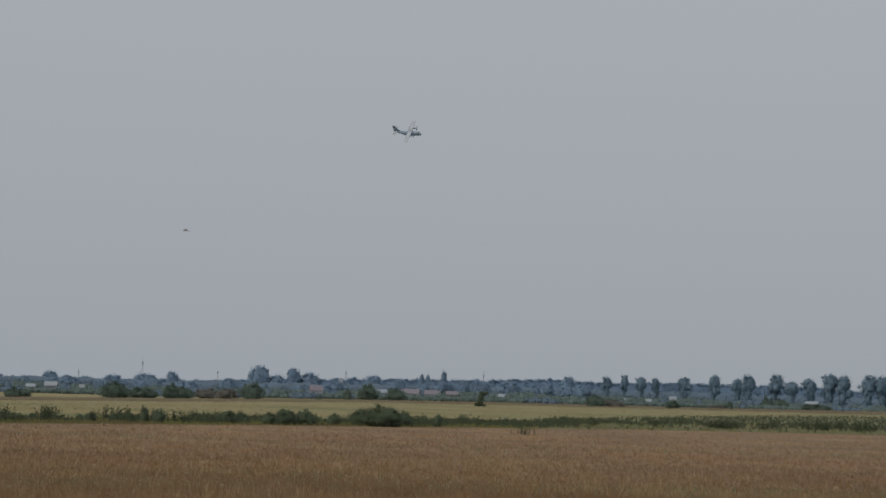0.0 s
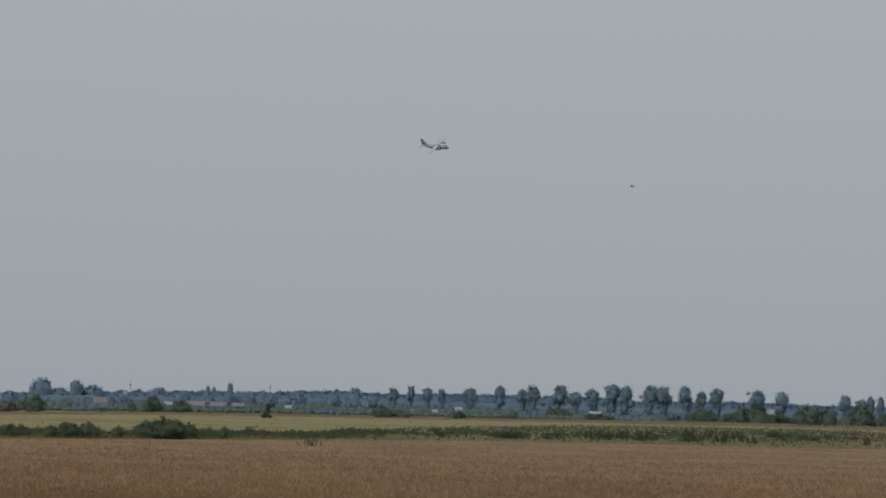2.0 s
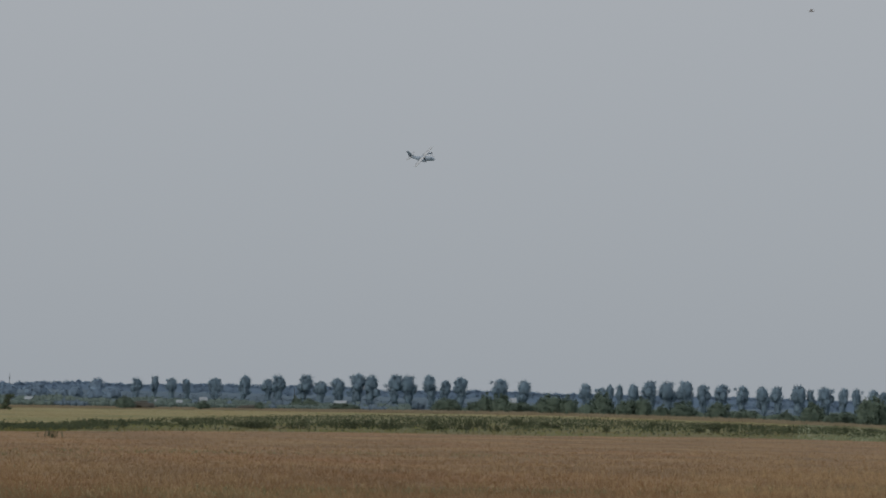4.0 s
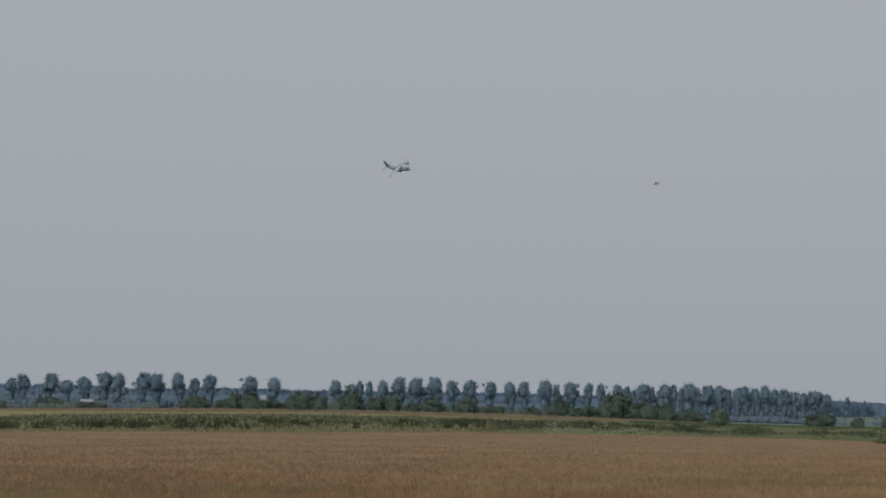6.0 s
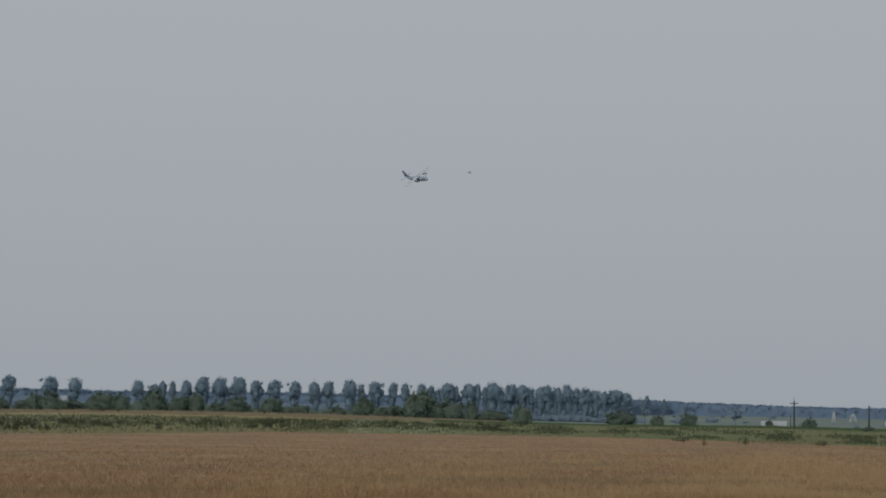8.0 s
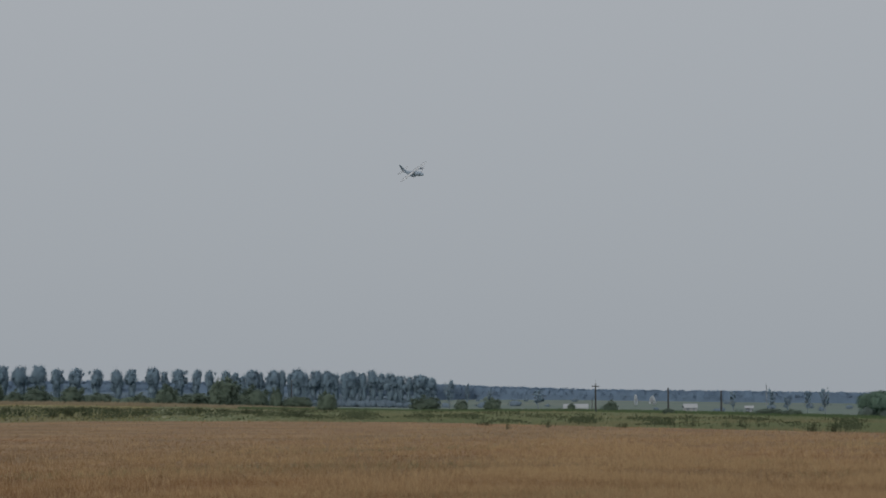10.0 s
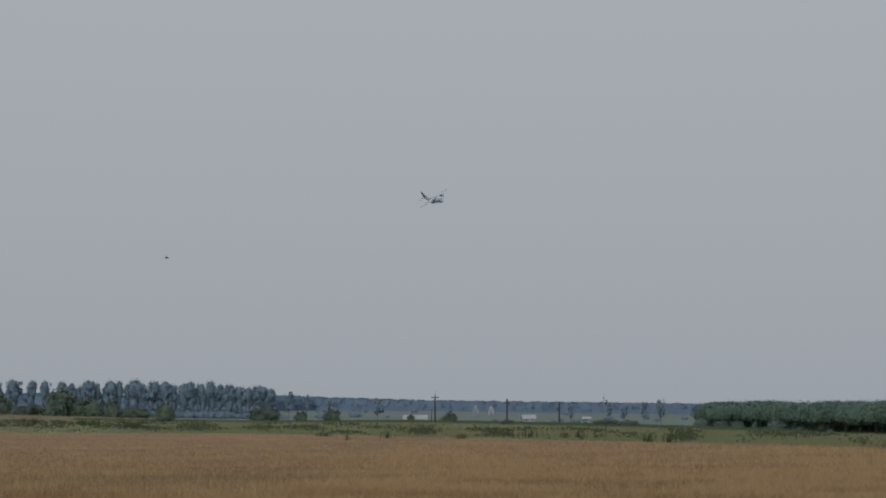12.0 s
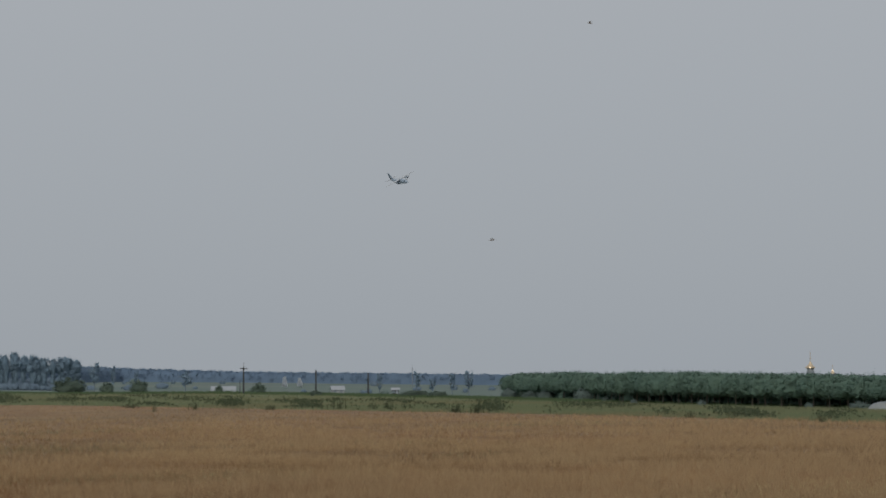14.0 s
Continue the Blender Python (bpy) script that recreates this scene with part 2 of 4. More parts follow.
def tube(bm, a, b, ra, rb, sides=6):
    a, b = Vector(a), Vector(b)
    q = (b - a).to_track_quat("Z", "Y").to_matrix()
    rings = []
    for c, r in ((a, ra), (b, rb)):
        rings.append([bm.verts.new(c + q @ Vector((r * math.cos(2 * math.pi * i / sides), r * math.sin(2 * math.pi * i / sides), 0))) for i in range(sides)])
    for i in range(sides):
        bm.faces.new((rings[0][i], rings[0][(i + 1) % sides], rings[1][(i + 1) % sides], rings[1][i]))
    bm.faces.new(rings[1])
    bm.faces.new(rings[0][::-1])
    return bm


def loft(bm, rings):
    """Skins closed rings of equal count, with end caps."""
    rows = [[bm.verts.new(p) for p in ring] for ring in rings]
    n = len(rows[0])
    for a, b in zip(rows, rows[1:]):
        for i in range(n):
            bm.faces.new((a[i], a[(i + 1) % n], b[(i + 1) % n], b[i]))
    bm.faces.new(rows[0][::-1])
    bm.faces.new(rows[-1])
    bmesh.ops.recalc_face_normals(bm, faces=bm.faces)
    for f in bm.faces:
        f.smooth = True
    return bm


def leaves(rng, lobes, n, size, shell=0.55, ragged=0.1):
    """Leaf clumps as loose quads in a set of ellipsoid lobes (x, y, z, rx, ry, rz)."""
    lobes = np.array(lobes, float)
    vol = lobes[:, 3] * lobes[:, 4] * lobes[:, 5]
    pick = rng.choice(len(lobes), n, p=vol ** 0.67 / (vol ** 0.67).sum())
    d = rng.normal(size=(n, 3))
    d /= np.linalg.norm(d, axis=1)[:, None]
    r = shell + (1 - shell) * rng.random(n) ** 0.6
    r = np.abs(r + rng.normal(0, ragged, n))
    c = lobes[pick, :3] + d * lobes[pick, 3:] * r[:, None]
    face = d + rng.normal(0, 0.55, (n, 3)) + (0, 0, 0.2)
    u = np.cross(face, rng.normal(size=(n, 3)))
    u /= np.linalg.norm(u, axis=1)[:, None]
    v = np.cross(u, face)
    v /= np.linalg.norm(v, axis=1)[:, None]
    s = size * rng.uniform(0.5, 1.3, (n, 1))
    k = rng.uniform(0.4, 0.9, (n, 1))
    soft = d * 0.5 + rng.normal(0, 0.1, (n, 3)) + (0, 0, 0.45)      # leaves of a clump shade as one rounded mass
    soft /= np.linalg.norm(soft, axis=1)[:, None]
    q = np.stack([c - u * s, c + v * s * k - u * s * 0.1, c + u * s, c - v * s * k + u * s * 0.2, soft], 1)
    back = (np.cross(q[:, 1] - q[:, 0], q[:, 2] - q[:, 0]) * soft).sum(1) < 0
    q[back] = q[back][:, [0, 3, 2, 1, 4]]
    return q


def canopy(rng, bearings, line):
    """The closed mass of a wood's edge: a bumpy wall with a rounded top along bearings; line(a) gives its distance, foot and top."""
    prof = [(-4.5, 0.0), (-5.0, 0.45), (-4.2, 0.78), (-2.2, 0.94), (0, 1.0), (3.5, 0.85), (5.0, 0.0)]
    verts, normals, faces = [], [], []
    k = len(prof)
    for i, a in enumerate(bearings):
        d, z0, z1 = line(a)
        way = np.array((math.sin(radians(a)), math.cos(radians(a)), 0))
        for j, (out, u) in enumerate(prof):
            dd = d + out + rng.normal(0, 0.7)
            verts.append(way * dd + (0, 0, z0 + (z1 - z0) * u * (1 + rng.normal(0, 0.03))))
            normals.append(way * (-0.28 if j < 4 else 0.1) + (0, 0, 0.72))
            if i and j:
                p = i * k + j
                faces.append((p, p - k, p - k - 1, p - 1))
    return np.array(verts), np.array(faces), np.array(normals)


def mass(rng, x, y, z, rx, ry, rz, bump=0.26, fine=1.9):
    """One bulging, uneven body of foliage: a finely cut ellipsoid pushed in and out."""
    rows, cols = 13, 20
    off = Vector(rng.uniform(-50, 50, 3))
    verts, normals = [], []
    for i in range(rows):
        t = radians(-86 + 172 * i / (rows - 1))
        for j in range(cols):
            p = 2 * math.pi * j / cols
            v = Vector((math.cos(t) * math.cos(p), math.cos(t) * math.sin(p), math.sin(t)))
            k = 1 + bump * noise.noise(v * fine + off) * 1.6 + bump * 0.5 * noise.noise(v * fine * 2.6 + off)
            verts.append((x + rx * v.x * k, y + ry * v.y * k, z + rz * v.z * k))
            normals.append((v.x * 0.55, v.y * 0.55, v.z * 0.55 + 0.45))
    faces = [(i * cols + j, i * cols + (j + 1) % cols, (i + 1) * cols + (j + 1) % cols, (i + 1) * cols + j) for i in range(rows - 1) for j in range(cols)]
    return np.array(verts), np.array(faces), np.array(normals)


def foliage(name, quads, lobes, mat, shrink=0.84, seed=1, masses=()):
    """Leaf clumps round a dense, bumpy heart of leaf mass in each lobe, as one mesh."""
    lobes = np.asarray(lobes, float)
    rng = np.random.default_rng(seed)
    lat, lon = np.meshgrid(np.radians(np.linspace(-84, 84, 7)), np.arange(10) * 2 * math.pi / 10, indexing="ij")
    ball = np.stack([np.cos(lat) * np.cos(lon), np.cos(lat) * np.sin(lon), np.sin(lat)], 2).reshape(-1, 3)
    n = len(lobes)
    bumps = shrink * (1 + rng.normal(0, 0.09, (n, len(ball), 1)))
    core = lobes[:, None, :3] + ball[None] * lobes[:, None, 3:] * bumps
    core_n = np.broadcast_to(ball * 0.55 + (0, 0, 0.45), core.shape)
    cell = np.array([(r * 10 + i, r * 10 + (i + 1) % 10, r * 10 + 10 + (i + 1) % 10, r * 10 + 10 + i) for r in range(6) for i in range(10)])
    core_f = (cell[None] + (np.arange(n) * len(ball))[:, None, None]).reshape(-1, 4)
    core, core_n = core.reshape(-1, 3), core_n.reshape(-1, 3)
    for v, f, nn in masses:
        core_f = np.concatenate([core_f, f + len(core)])
        core, core_n = np.concatenate([core, v]), np.concatenate([core_n, nn])
    k = len(core)
    leaf_f = k + np.arange(4 * len(quads)).reshape(-1, 4)
    verts = np.concatenate([core, quads[:, :4].reshape(-1, 3)]).astype(np.float32)
    loops = np.concatenate([core_f, leaf_f]).astype(np.int32)
    me = bpy.data.meshes.new(name)
    me.vertices.add(len(verts))
    me.vertices.foreach_set("co", verts.reshape(-1))
    me.loops.add(loops.size)
    me.loops.foreach_set("vertex_index", loops.reshape(-1))
    me.polygons.add(len(loops))
    me.polygons.foreach_set("loop_start", np.arange(0, loops.size, 4, dtype=np.int32))
    me.materials.append(mat)
    me.update(calc_edges=True)
    return soft_shading(me, np.concatenate([core_n, np.repeat(quads[:, 4], 4, 0)]))


def crown_lobes(rng, n, x, y, z0, z1, size):
    """Lobes strewn over an upright ellipsoid from z0 to z1 with half widths x, y."""
    out = []
    for i in range(n):
        a = rng.uniform(0, 2 * math.pi)
        h = (i + rng.random()) / n
        w = (max(0.05, 1 - abs(2 * h - 1.1) ** 2.6)) ** 0.5 * rng.uniform(0.35, 0.8)
        s = size * rng.uniform(0.7, 1.25)
        out.append((x * w * math.cos(a), y * w * math.sin(a), z0 + (z1 - z0) * (0.12 + 0.78 * h), x * s, y * s, (z1 - z0) * s * 0.45))
    return out


def limbs(bm, rng, h, r, spread, count, top=0.9):
    """A tapered trunk with limbs that lean outwards and fork."""
    pts = [Vector((0, 0, -0.2))]
    for i in range(1, 5):
        pts.append(Vector((rng.normal(0, 0.03) * h * 0.3, rng.normal(0, 0.03) * h * 0.3, h * top * i / 4)))
    for i in range(4):
        tube(bm, pts[i], pts[i + 1], r * (1 - 0.22 * i), r * (1 - 0.22 * (i + 1)))
    for i in range(count):
        k = rng.uniform(0.3, 0.95)
        base = Vector((0, 0, 0)).lerp(pts[4], k)
        a = rng.uniform(0, 2 * math.pi)
        tip = base + Vector((math.cos(a) * spread * rng.uniform(0.5, 1), math.sin(a) * spread * rng.uniform(0.5, 1), h * rng.uniform(0.02, 0.14)))
        tube(bm, base, tip, r * 0.4 * (1.1 - k), r * 0.12, 5)
        for j in range(2):
            t2 = tip + Vector((rng.normal(0, 0.3) * spread, rng.normal(0, 0.3) * spread, h * rng.uniform(0.0, 0.06)))
            tube(bm, base.lerp(tip, 0.7), t2, r * 0.15, r * 0.05, 4)
    return bm


# ---- the ground: one sheet with its fields ----
def build_ground():
    az = np.concatenate([np.arange(-20, 64.01, 0.5), np.arange(70, 340, 6.0)])
    rows = []
    for a in az:
        e, s, f, *_ = knots(a if a <= 64 else (64 if a < 200 else -20))
        rnd = random.Random(int(a * 100))
        e *= 1 + rnd.uniform(-0.012, 0.012)
        s *= 1 + rnd.uniform(-0.03, 0.03)
        f *= 1 + rnd.uniform(-0.02, 0.02)
        rows.append([0.5, 20, 60, e, s, (s + f) / 2 if a < 4.5 or a > 64 else s + max(4, (max(s, 0.82 * f) - s) * min(1, (a - 4) / 8)), f, 1000 if f < 950 else 1100, 1500, 2600, 4900])
    verts, faces, mats = [], [], []
    n = len(rows[0])
    for a, row in zip(az, rows):
        aa = a if a <= 64 else (64 if a < 200 else -20)
        for d in row:
            verts.append((d * math.sin(radians(a)), d * math.cos(radians(a)), ground_z(aa, d)))
    k = len(az)
    for i in range(k):
        j = (i + 1) % k
        for c in range(n - 1):
            faces.append((i * n + c, j * n + c, j * n + c + 1, i * n + c + 1))
            a = az[i]
            right = 24 < a < 200
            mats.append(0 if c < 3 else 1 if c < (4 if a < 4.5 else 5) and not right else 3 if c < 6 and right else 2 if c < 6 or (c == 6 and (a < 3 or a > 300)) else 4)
    verts.append((0, 0, 0))
    for i in range(k):
        faces.append((len(verts) - 1, ((i + 1) % k) * n, i * n))
        mats.append(0)
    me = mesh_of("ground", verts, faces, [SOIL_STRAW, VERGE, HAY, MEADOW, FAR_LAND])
    me.polygons.foreach_set("material_index", mats)
    me.update()
    bm = bmesh.new()
    bm.from_mesh(me)
    bmesh.ops.recalc_face_normals(bm, faces=bm.faces)
    bm.to_mesh(me)
    bm.free()
    tagged(new("ground", me), "flat open farmland of dry grass, weedy verge and ripe fields", "ground", kind="structure")


build_ground()


def ground_many(a, d):
    """ground_z for arrays."""
    e, s, f, zs, zf, z1, z2 = [np.interp(a, AZ, v) for v in (EDGE, STRIP, FIELD, Z_STRIP, Z_FIELD, Z_FAR, Z_RIDGE)]
    z = np.where(d < e, 0, np.where(d < s, zs * (d - e) / (s - e), np.where(d < f, zs + (zf - zs) * (d - s) / (f - s), zf + (z1 - zf) * (d - f) / (1500 - f))))
    return z


def blades(rng, a, d, height, width, lean, per=3):
    """Grass tufts: slim triangles fanning out of each root."""
    a, d = np.repeat(a, per), np.repeat(d, per)
    n = len(a)
    root = np.stack([d * np.sin(np.radians(a)), d * np.cos(np.radians(a)), ground_many(a, d) - 0.03], 1)
    root[:, :2] += rng.normal(0, 0.08, (n, 2))
    h = np.repeat(height, per) * rng.uniform(0.55, 1.15, n)
    tip = root.copy()
    tip[:, :2] += rng.normal(0, lean, (n, 2)) * h[:, None]
    tip[:, 2] += h
    w = np.repeat(width, per) * rng.uniform(0.6, 1.4, n)
    turn = rng.uniform(-0.9, 0.9, n) + np.radians(a)
    side = np.stack([np.cos(turn), -np.sin(turn), np.zeros(n)], 1) * (w / 2)[:, None]
    return np.stack([root - side, root + side, tip], 1)


def between(rng, n, lo, hi, a0, a1, edge_lo, edge_hi):
    """Bearings and distances strewn evenly as seen from the camera, from edge_lo to edge_hi."""
    a = rng.uniform(a0, a1, n)
    x0 = np.interp(a, AZ, edge_lo) if not np.isscalar(edge_lo) else np.full(n, edge_lo)
    x1 = np.interp(a, AZ, edge_hi) if not np.isscalar(edge_hi) else np.full(n, edge_hi)
    u = rng.uniform(lo, hi, n)
    return a, 1 / (1 / x0 + (1 / x1 - 1 / x0) * u)


def build_grass():
    rng = np.random.default_rng(3)
    a, d = between(rng, 230000, 0, 1.03, -15, 58, 36.0, EDGE)
    tri = blades(rng, a, d, rng.uniform(0.5, 1.0, len(a)) * np.interp(d, [40, 90, 200], [0.42, 0.32, 0.18]), 0.005 + 0.00008 * d, 0.45)
    tagged(new("dry_grass", tri_mesh("dry_grass", tri, STRAW)), "tall dry reddish-brown meadow grass gone to seed", "grass", kind="stuff")
    a, d = between(rng, 260000, 0, 1, -15, 58, 36.0, EDGE)
    drift = np.array([noise.noise(Vector((x * math.sin(radians(y)) * 0.16, x * math.cos(radians(y)) * 0.2, 6.5))) for x, y in zip(d, a)])
    keep = rng.random(len(a)) < np.clip((a - 19) / 18, 0.08, 2.0) * np.clip(2.4 - d / 80, 0.16, 1) * np.clip(0.65 + 1.8 * drift, 0.1, 1.3)
    a, d = a[keep], d[keep]
    tri = blades(rng, a, d, rng.uniform(0.25, 0.48, len(a)), 0.011 + 0.00012 * d, 0.4)
    tagged(new("bleached_grass", tri_mesh("bleached_grass", tri, PALE_STRAW)), "pale bleached straw stalks among the dry grass", "grass", kind="stuff")
    a, d = between(rng, 30000, 0, 1, -15, 27, STRIP, FIELD)
    keep = d > np.interp(a, AZ, STRIP) + (np.interp(a, AZ, FIELD) * 0.82 - np.interp(a, AZ, STRIP)) * np.clip((a - 4) / 8, 0, 1)
    a, d = a[keep], d[keep]
    tri = blades(rng, a, d, rng.uniform(0.06, 0.16, len(a)), 0.02 + 0.00025 * d, 0.4)
    tagged(new("ripe_grass", tri_mesh("ripe_grass", tri, HAY_BLADE, True)), "pale yellow ripe grass in the far field", "grass", kind="stuff")
    a, d = between(rng, 50000, -0.04, 1, 22, 60, EDGE, FIELD)
    keep = a > 22 + 9 * rng.random(len(a))
    a, d = a[keep], d[keep]
    tri = blades(rng, a, d, rng.uniform(0.2, 0.4, len(a)), 0.02 + 0.0003 * d, 0.4)
    tagged(new("meadow_grass", tri_mesh("meadow_grass", tri, MEADOW_BLADE, True)), "short green meadow grass behind the dry field", "grass", kind="stuff")
    a, d = between(rng, 26000, 0.55, 1.0, 27, 60, STRIP, FIELD)
    tri = blades(rng, a, d, rng.uniform(0.3, 0.6, len(a)), 0.03 + 0.0004 * d, 0.35)
    tagged(new("fresh_grass", tri_mesh("fresh_grass", tri, FRESH, True)), "strip of fresh green grass along the far meadow edge", "grass", kind="stuff")
    a, d = between(rng, 26000, 0, 1, -15, 30, [x * 0.95 for x in FIELD], [x * 1.12 for x in FIELD])
    tri = blades(rng, a, d, rng.uniform(0.5, 1.25, len(a)) * np.interp(a, [-15, 8, 14, 24, 30], [0.4, 0.6, 1.2, 1.2, 0.5]), 0.1 + 0.0002 * d, 0.3)
    tagged(new("bank_grass", tri_mesh("bank_grass", tri, BANK_GRASS, True)), "tall greyish-brown dry grass on the bank before the thicket", "grass", kind="stuff")
    # green weeds and pale umbels in loose drifts
    a, d = between(rng, 90000, 0, 1, -15, 58, 38.0, 140.0)
    drift = np.array([noise.noise(Vector((x * math.sin(radians(y)) * 0.05, x * math.cos(radians(y)) * 0.11, 0.5))) for x, y in zip(d, a)])
    keep = drift > rng.normal(0.3, 0.08, len(a))
    tri = blades(rng, a[keep], d[keep], rng.uniform(0.15, 0.32, keep.sum()), 0.006 + 0.0001 * d[keep], 0.5)
    tagged(new("green_weeds", tri_mesh("green_weeds", tri, MEADOW_BLADE)), "patches of olive green weeds in the dry grass", "weeds", kind="stuff")
    keep = drift > rng.normal(0.24, 0.1, len(a))
    a, d = a[keep], d[keep]
    n = len(a)
    c = np.stack([d * np.sin(np.radians(a)), d * np.cos(np.radians(a)), rng.uniform(0.2, 0.32, n)], 1)
    r = rng.uniform(0.01, 0.022, (n, 1))
    ang = rng.uniform(0, 6.28, (n, 1))
    u = np.hstack([np.cos(ang), np.sin(ang), rng.normal(0, 0.25, (n, 1))]) * r
    v = np.hstack([-np.sin(ang), np.cos(ang), rng.normal(0, 0.25, (n, 1))]) * r
    tagged(new("wild_flowers", quad_mesh("wild_flowers", np.stack([c - u, c + v, c + u, c - v], 1), FLOWER)), "pale yellow flat flower heads in the dry grass", "flowers", kind="stuff")
    a, d = between(rng, 30000, -0.03, 1, -15, 26, EDGE, STRIP)
    keep = (a < 3) | (rng.random(len(a)) < 0.25)
    a, d = a[keep], d[keep]
    tri = blades(rng, a, d, rng.uniform(0.15, 0.4, len(a)), 0.02 + 0.0002 * d, 0.4)
    tagged(new("verge_grass", tri_mesh("verge_grass", tri, VERGE_BLADE, True)), "yellowish green rough grass along the field edge", "grass", kind="stuff")
    # weeds of the verge: leafy stalks
    far_edge = [s + (max(s, 0.82 * f) - s) * min(1, max(0, (k - 4) / 8)) for k, s, f in zip(AZ, STRIP, FIELD)]
    a, d = between(rng, 52000, 0, 1, -15, 58, EDGE, far_edge)
    dens = np.array([noise.noise(Vector((x * 0.9, y * 0.02, 3.0))) for x, y in zip(a, d)])
    keep = dens > rng.normal(0, 0.22, len(a)) - np.interp(a, [-8, 2, 8, 24, 29, 33, 40, 58], [0.05, 0.3, 0.6, 0.5, 0.1, -0.15, -0.35, -0.35])
    near, far = np.interp(a, AZ, EDGE), np.interp(a, AZ, far_edge)
    u = (1 / near - 1 / d) / (1 / near - 1 / far)
    patch = np.array([noise.noise(Vector((x * 0.5, y * 0.012, 11.0))) for x, y in zip(a, d)])
    keep &= (rng.random(len(a)) < np.clip((u - np.interp(a, [0, 5, 13, 18], [0.1, 0.3, 0.3, 0.2]) + 0.35 * patch) * 3.2, 0.06, 1)) | (a > 30)
    a, d, dens = a[keep], d[keep], dens[keep]
    n = len(a)
    h = (0.35 + 0.6 * np.clip(dens + 0.25, 0.1, 1)) * rng.uniform(0.6, 1.35, n) * np.interp(a, [-12, -2, 2, 20, 36, 58], [0.8, 0.8, 0.72, 0.85, 0.55, 0.5])
    h *= np.where(rng.random(n) < 0.08, rng.uniform(1.4, 2.2, n), 1.0)
    k = 8
    t = rng.uniform(0.1, 1, (n, k))
    x = np.repeat(d * np.sin(np.radians(a)), k) + rng.normal(0, 0.06, n * k)
    y = np.repeat(d * np.cos(np.radians(a)), k) + rng.normal(0, 0.06, n * k)
    z = np.repeat(ground_many(a, d), k) + (t * h[:, None]).reshape(-1)
    c = np.stack([x, y, z], 1)
    u = rng.normal(size=(n * k, 3))
    u /= np.linalg.norm(u, axis=1)[:, None]
    v = np.cross(u, rng.normal(size=(n * k, 3)))
    v /= np.linalg.norm(v, axis=1)[:, None]
    s = rng.uniform(0.05, 0.13, (n * k, 1))
    q = np.stack([c - u * s, c + v * s * 0.7, c + u * s, c - v * s * 0.7], 1)
    tagged(new("verge_weeds", quad_mesh("verge_weeds", q, WEED_LEAF)), "dark green tall weeds along the field edge", "weeds", kind="stuff")


build_grass()

# ---- plants ----
PROTO = {}


def plant(key, build, a, d, h, w, label="", turn=None):
    """Stands a plant of that kind: the first one is built, the others are copies that share its meshes."""
    rnd = random.Random("%s %.2f %.0f" % (key, a, d))
    m = Matrix.Translation(spot(a, d)) @ pose(0, 0, 0, 0, 0, rnd.uniform(0, 360) if turn is None else turn)
    if key not in PROTO:
        PROTO[key] = ob = build()
        ob.matrix_basis = m
    else:
        ob = copy_thing(PROTO[key], m)
    ob.scale = (w, w, h)
    if label:
        tagged(ob, label)
    return ob


def bush_kind(seed, leaf, n, size, label, group, name="bush"):
    """A bush of unit width and height: several stems and a lobed heap of leaves."""
    def build():
        rng = np.random.default_rng(seed)
        ob = thing(name, label, "bush", group)
        bm = bmesh.new()
        for i in range(6):
            x, y = rng.uniform(-0.3, 0.3, 2)
            tube(bm, (x * 0.3, y * 0.3, -0.05), (x, y, rng.uniform(0.5, 0.8)), 0.02, 0.008, 4)
        part("stems", bm, BARK, ob)
        body = [(0, 0, 0.4, 0.42, 0.42, 0.46), (0.2, 0.1, 0.3, 0.3, 0.3, 0.34), (-0.22, -0.1, 0.28, 0.3, 0.3, 0.34)]
        tufts = []
        for i in range(18):
            ang, r = rng.uniform(0, 6.28), rng.uniform(0.1, 0.42)
            k = rng.uniform(0.05, 0.11)
            tufts.append((r * math.cos(ang), r * math.sin(ang), rng.uniform(0.35, 1.0) * (1.08 - r * 0.9), k, k, k * 1.5))
        q = np.concatenate([leaves(rng, body, int(n * 1.2), size * 0.8, 0.84, 0.17), leaves(rng, tufts, int(n * 0.7), size * 0.75, 0.4, 0.3)])
        part("foliage", foliage("foliage", q, np.zeros((0, 6)), leaf, masses=[mass(rng, *b[:3], *(0.8 * r for r in b[3:]), 0.32, 2.6) for b in body]), None, ob)
        return ob
    return build


def weed_kind(seed):
    """A loose clump of upright leafy stalks, one unit wide and high."""
    def build():
        rng = np.random.default_rng(seed)
        ob = thing("weed_clump", "loose clump of dark tall weeds beside the dry grass", "weeds", "weed clumps")
        bm = bmesh.new()
        cs = []
        for i in range(22):
            x, y = rng.normal(0, 0.24, 2)
            h = rng.uniform(0.45, 1.0)
            lx, ly = rng.normal(0, 0.08, 2)
            tube(bm, (x, y, -0.05), (x + lx, y + ly, h), 0.012, 0.006, 3)
            for k in range(16):
                u = rng.uniform(0.15, 1.0)
                cs.append((x + lx * u + rng.normal(0, 0.035), y + ly * u + rng.normal(0, 0.035), h * u, 0.02, 0.02, 0.02))
        tagged(part("stem_tuft", bm, WEED_LEAF, ob), kind="stuff")
        part("foliage", quad_mesh("foliage", leaves(rng, cs, 420, 0.042, 0.3), WEED_LEAF), None, ob)
        return ob
    return build


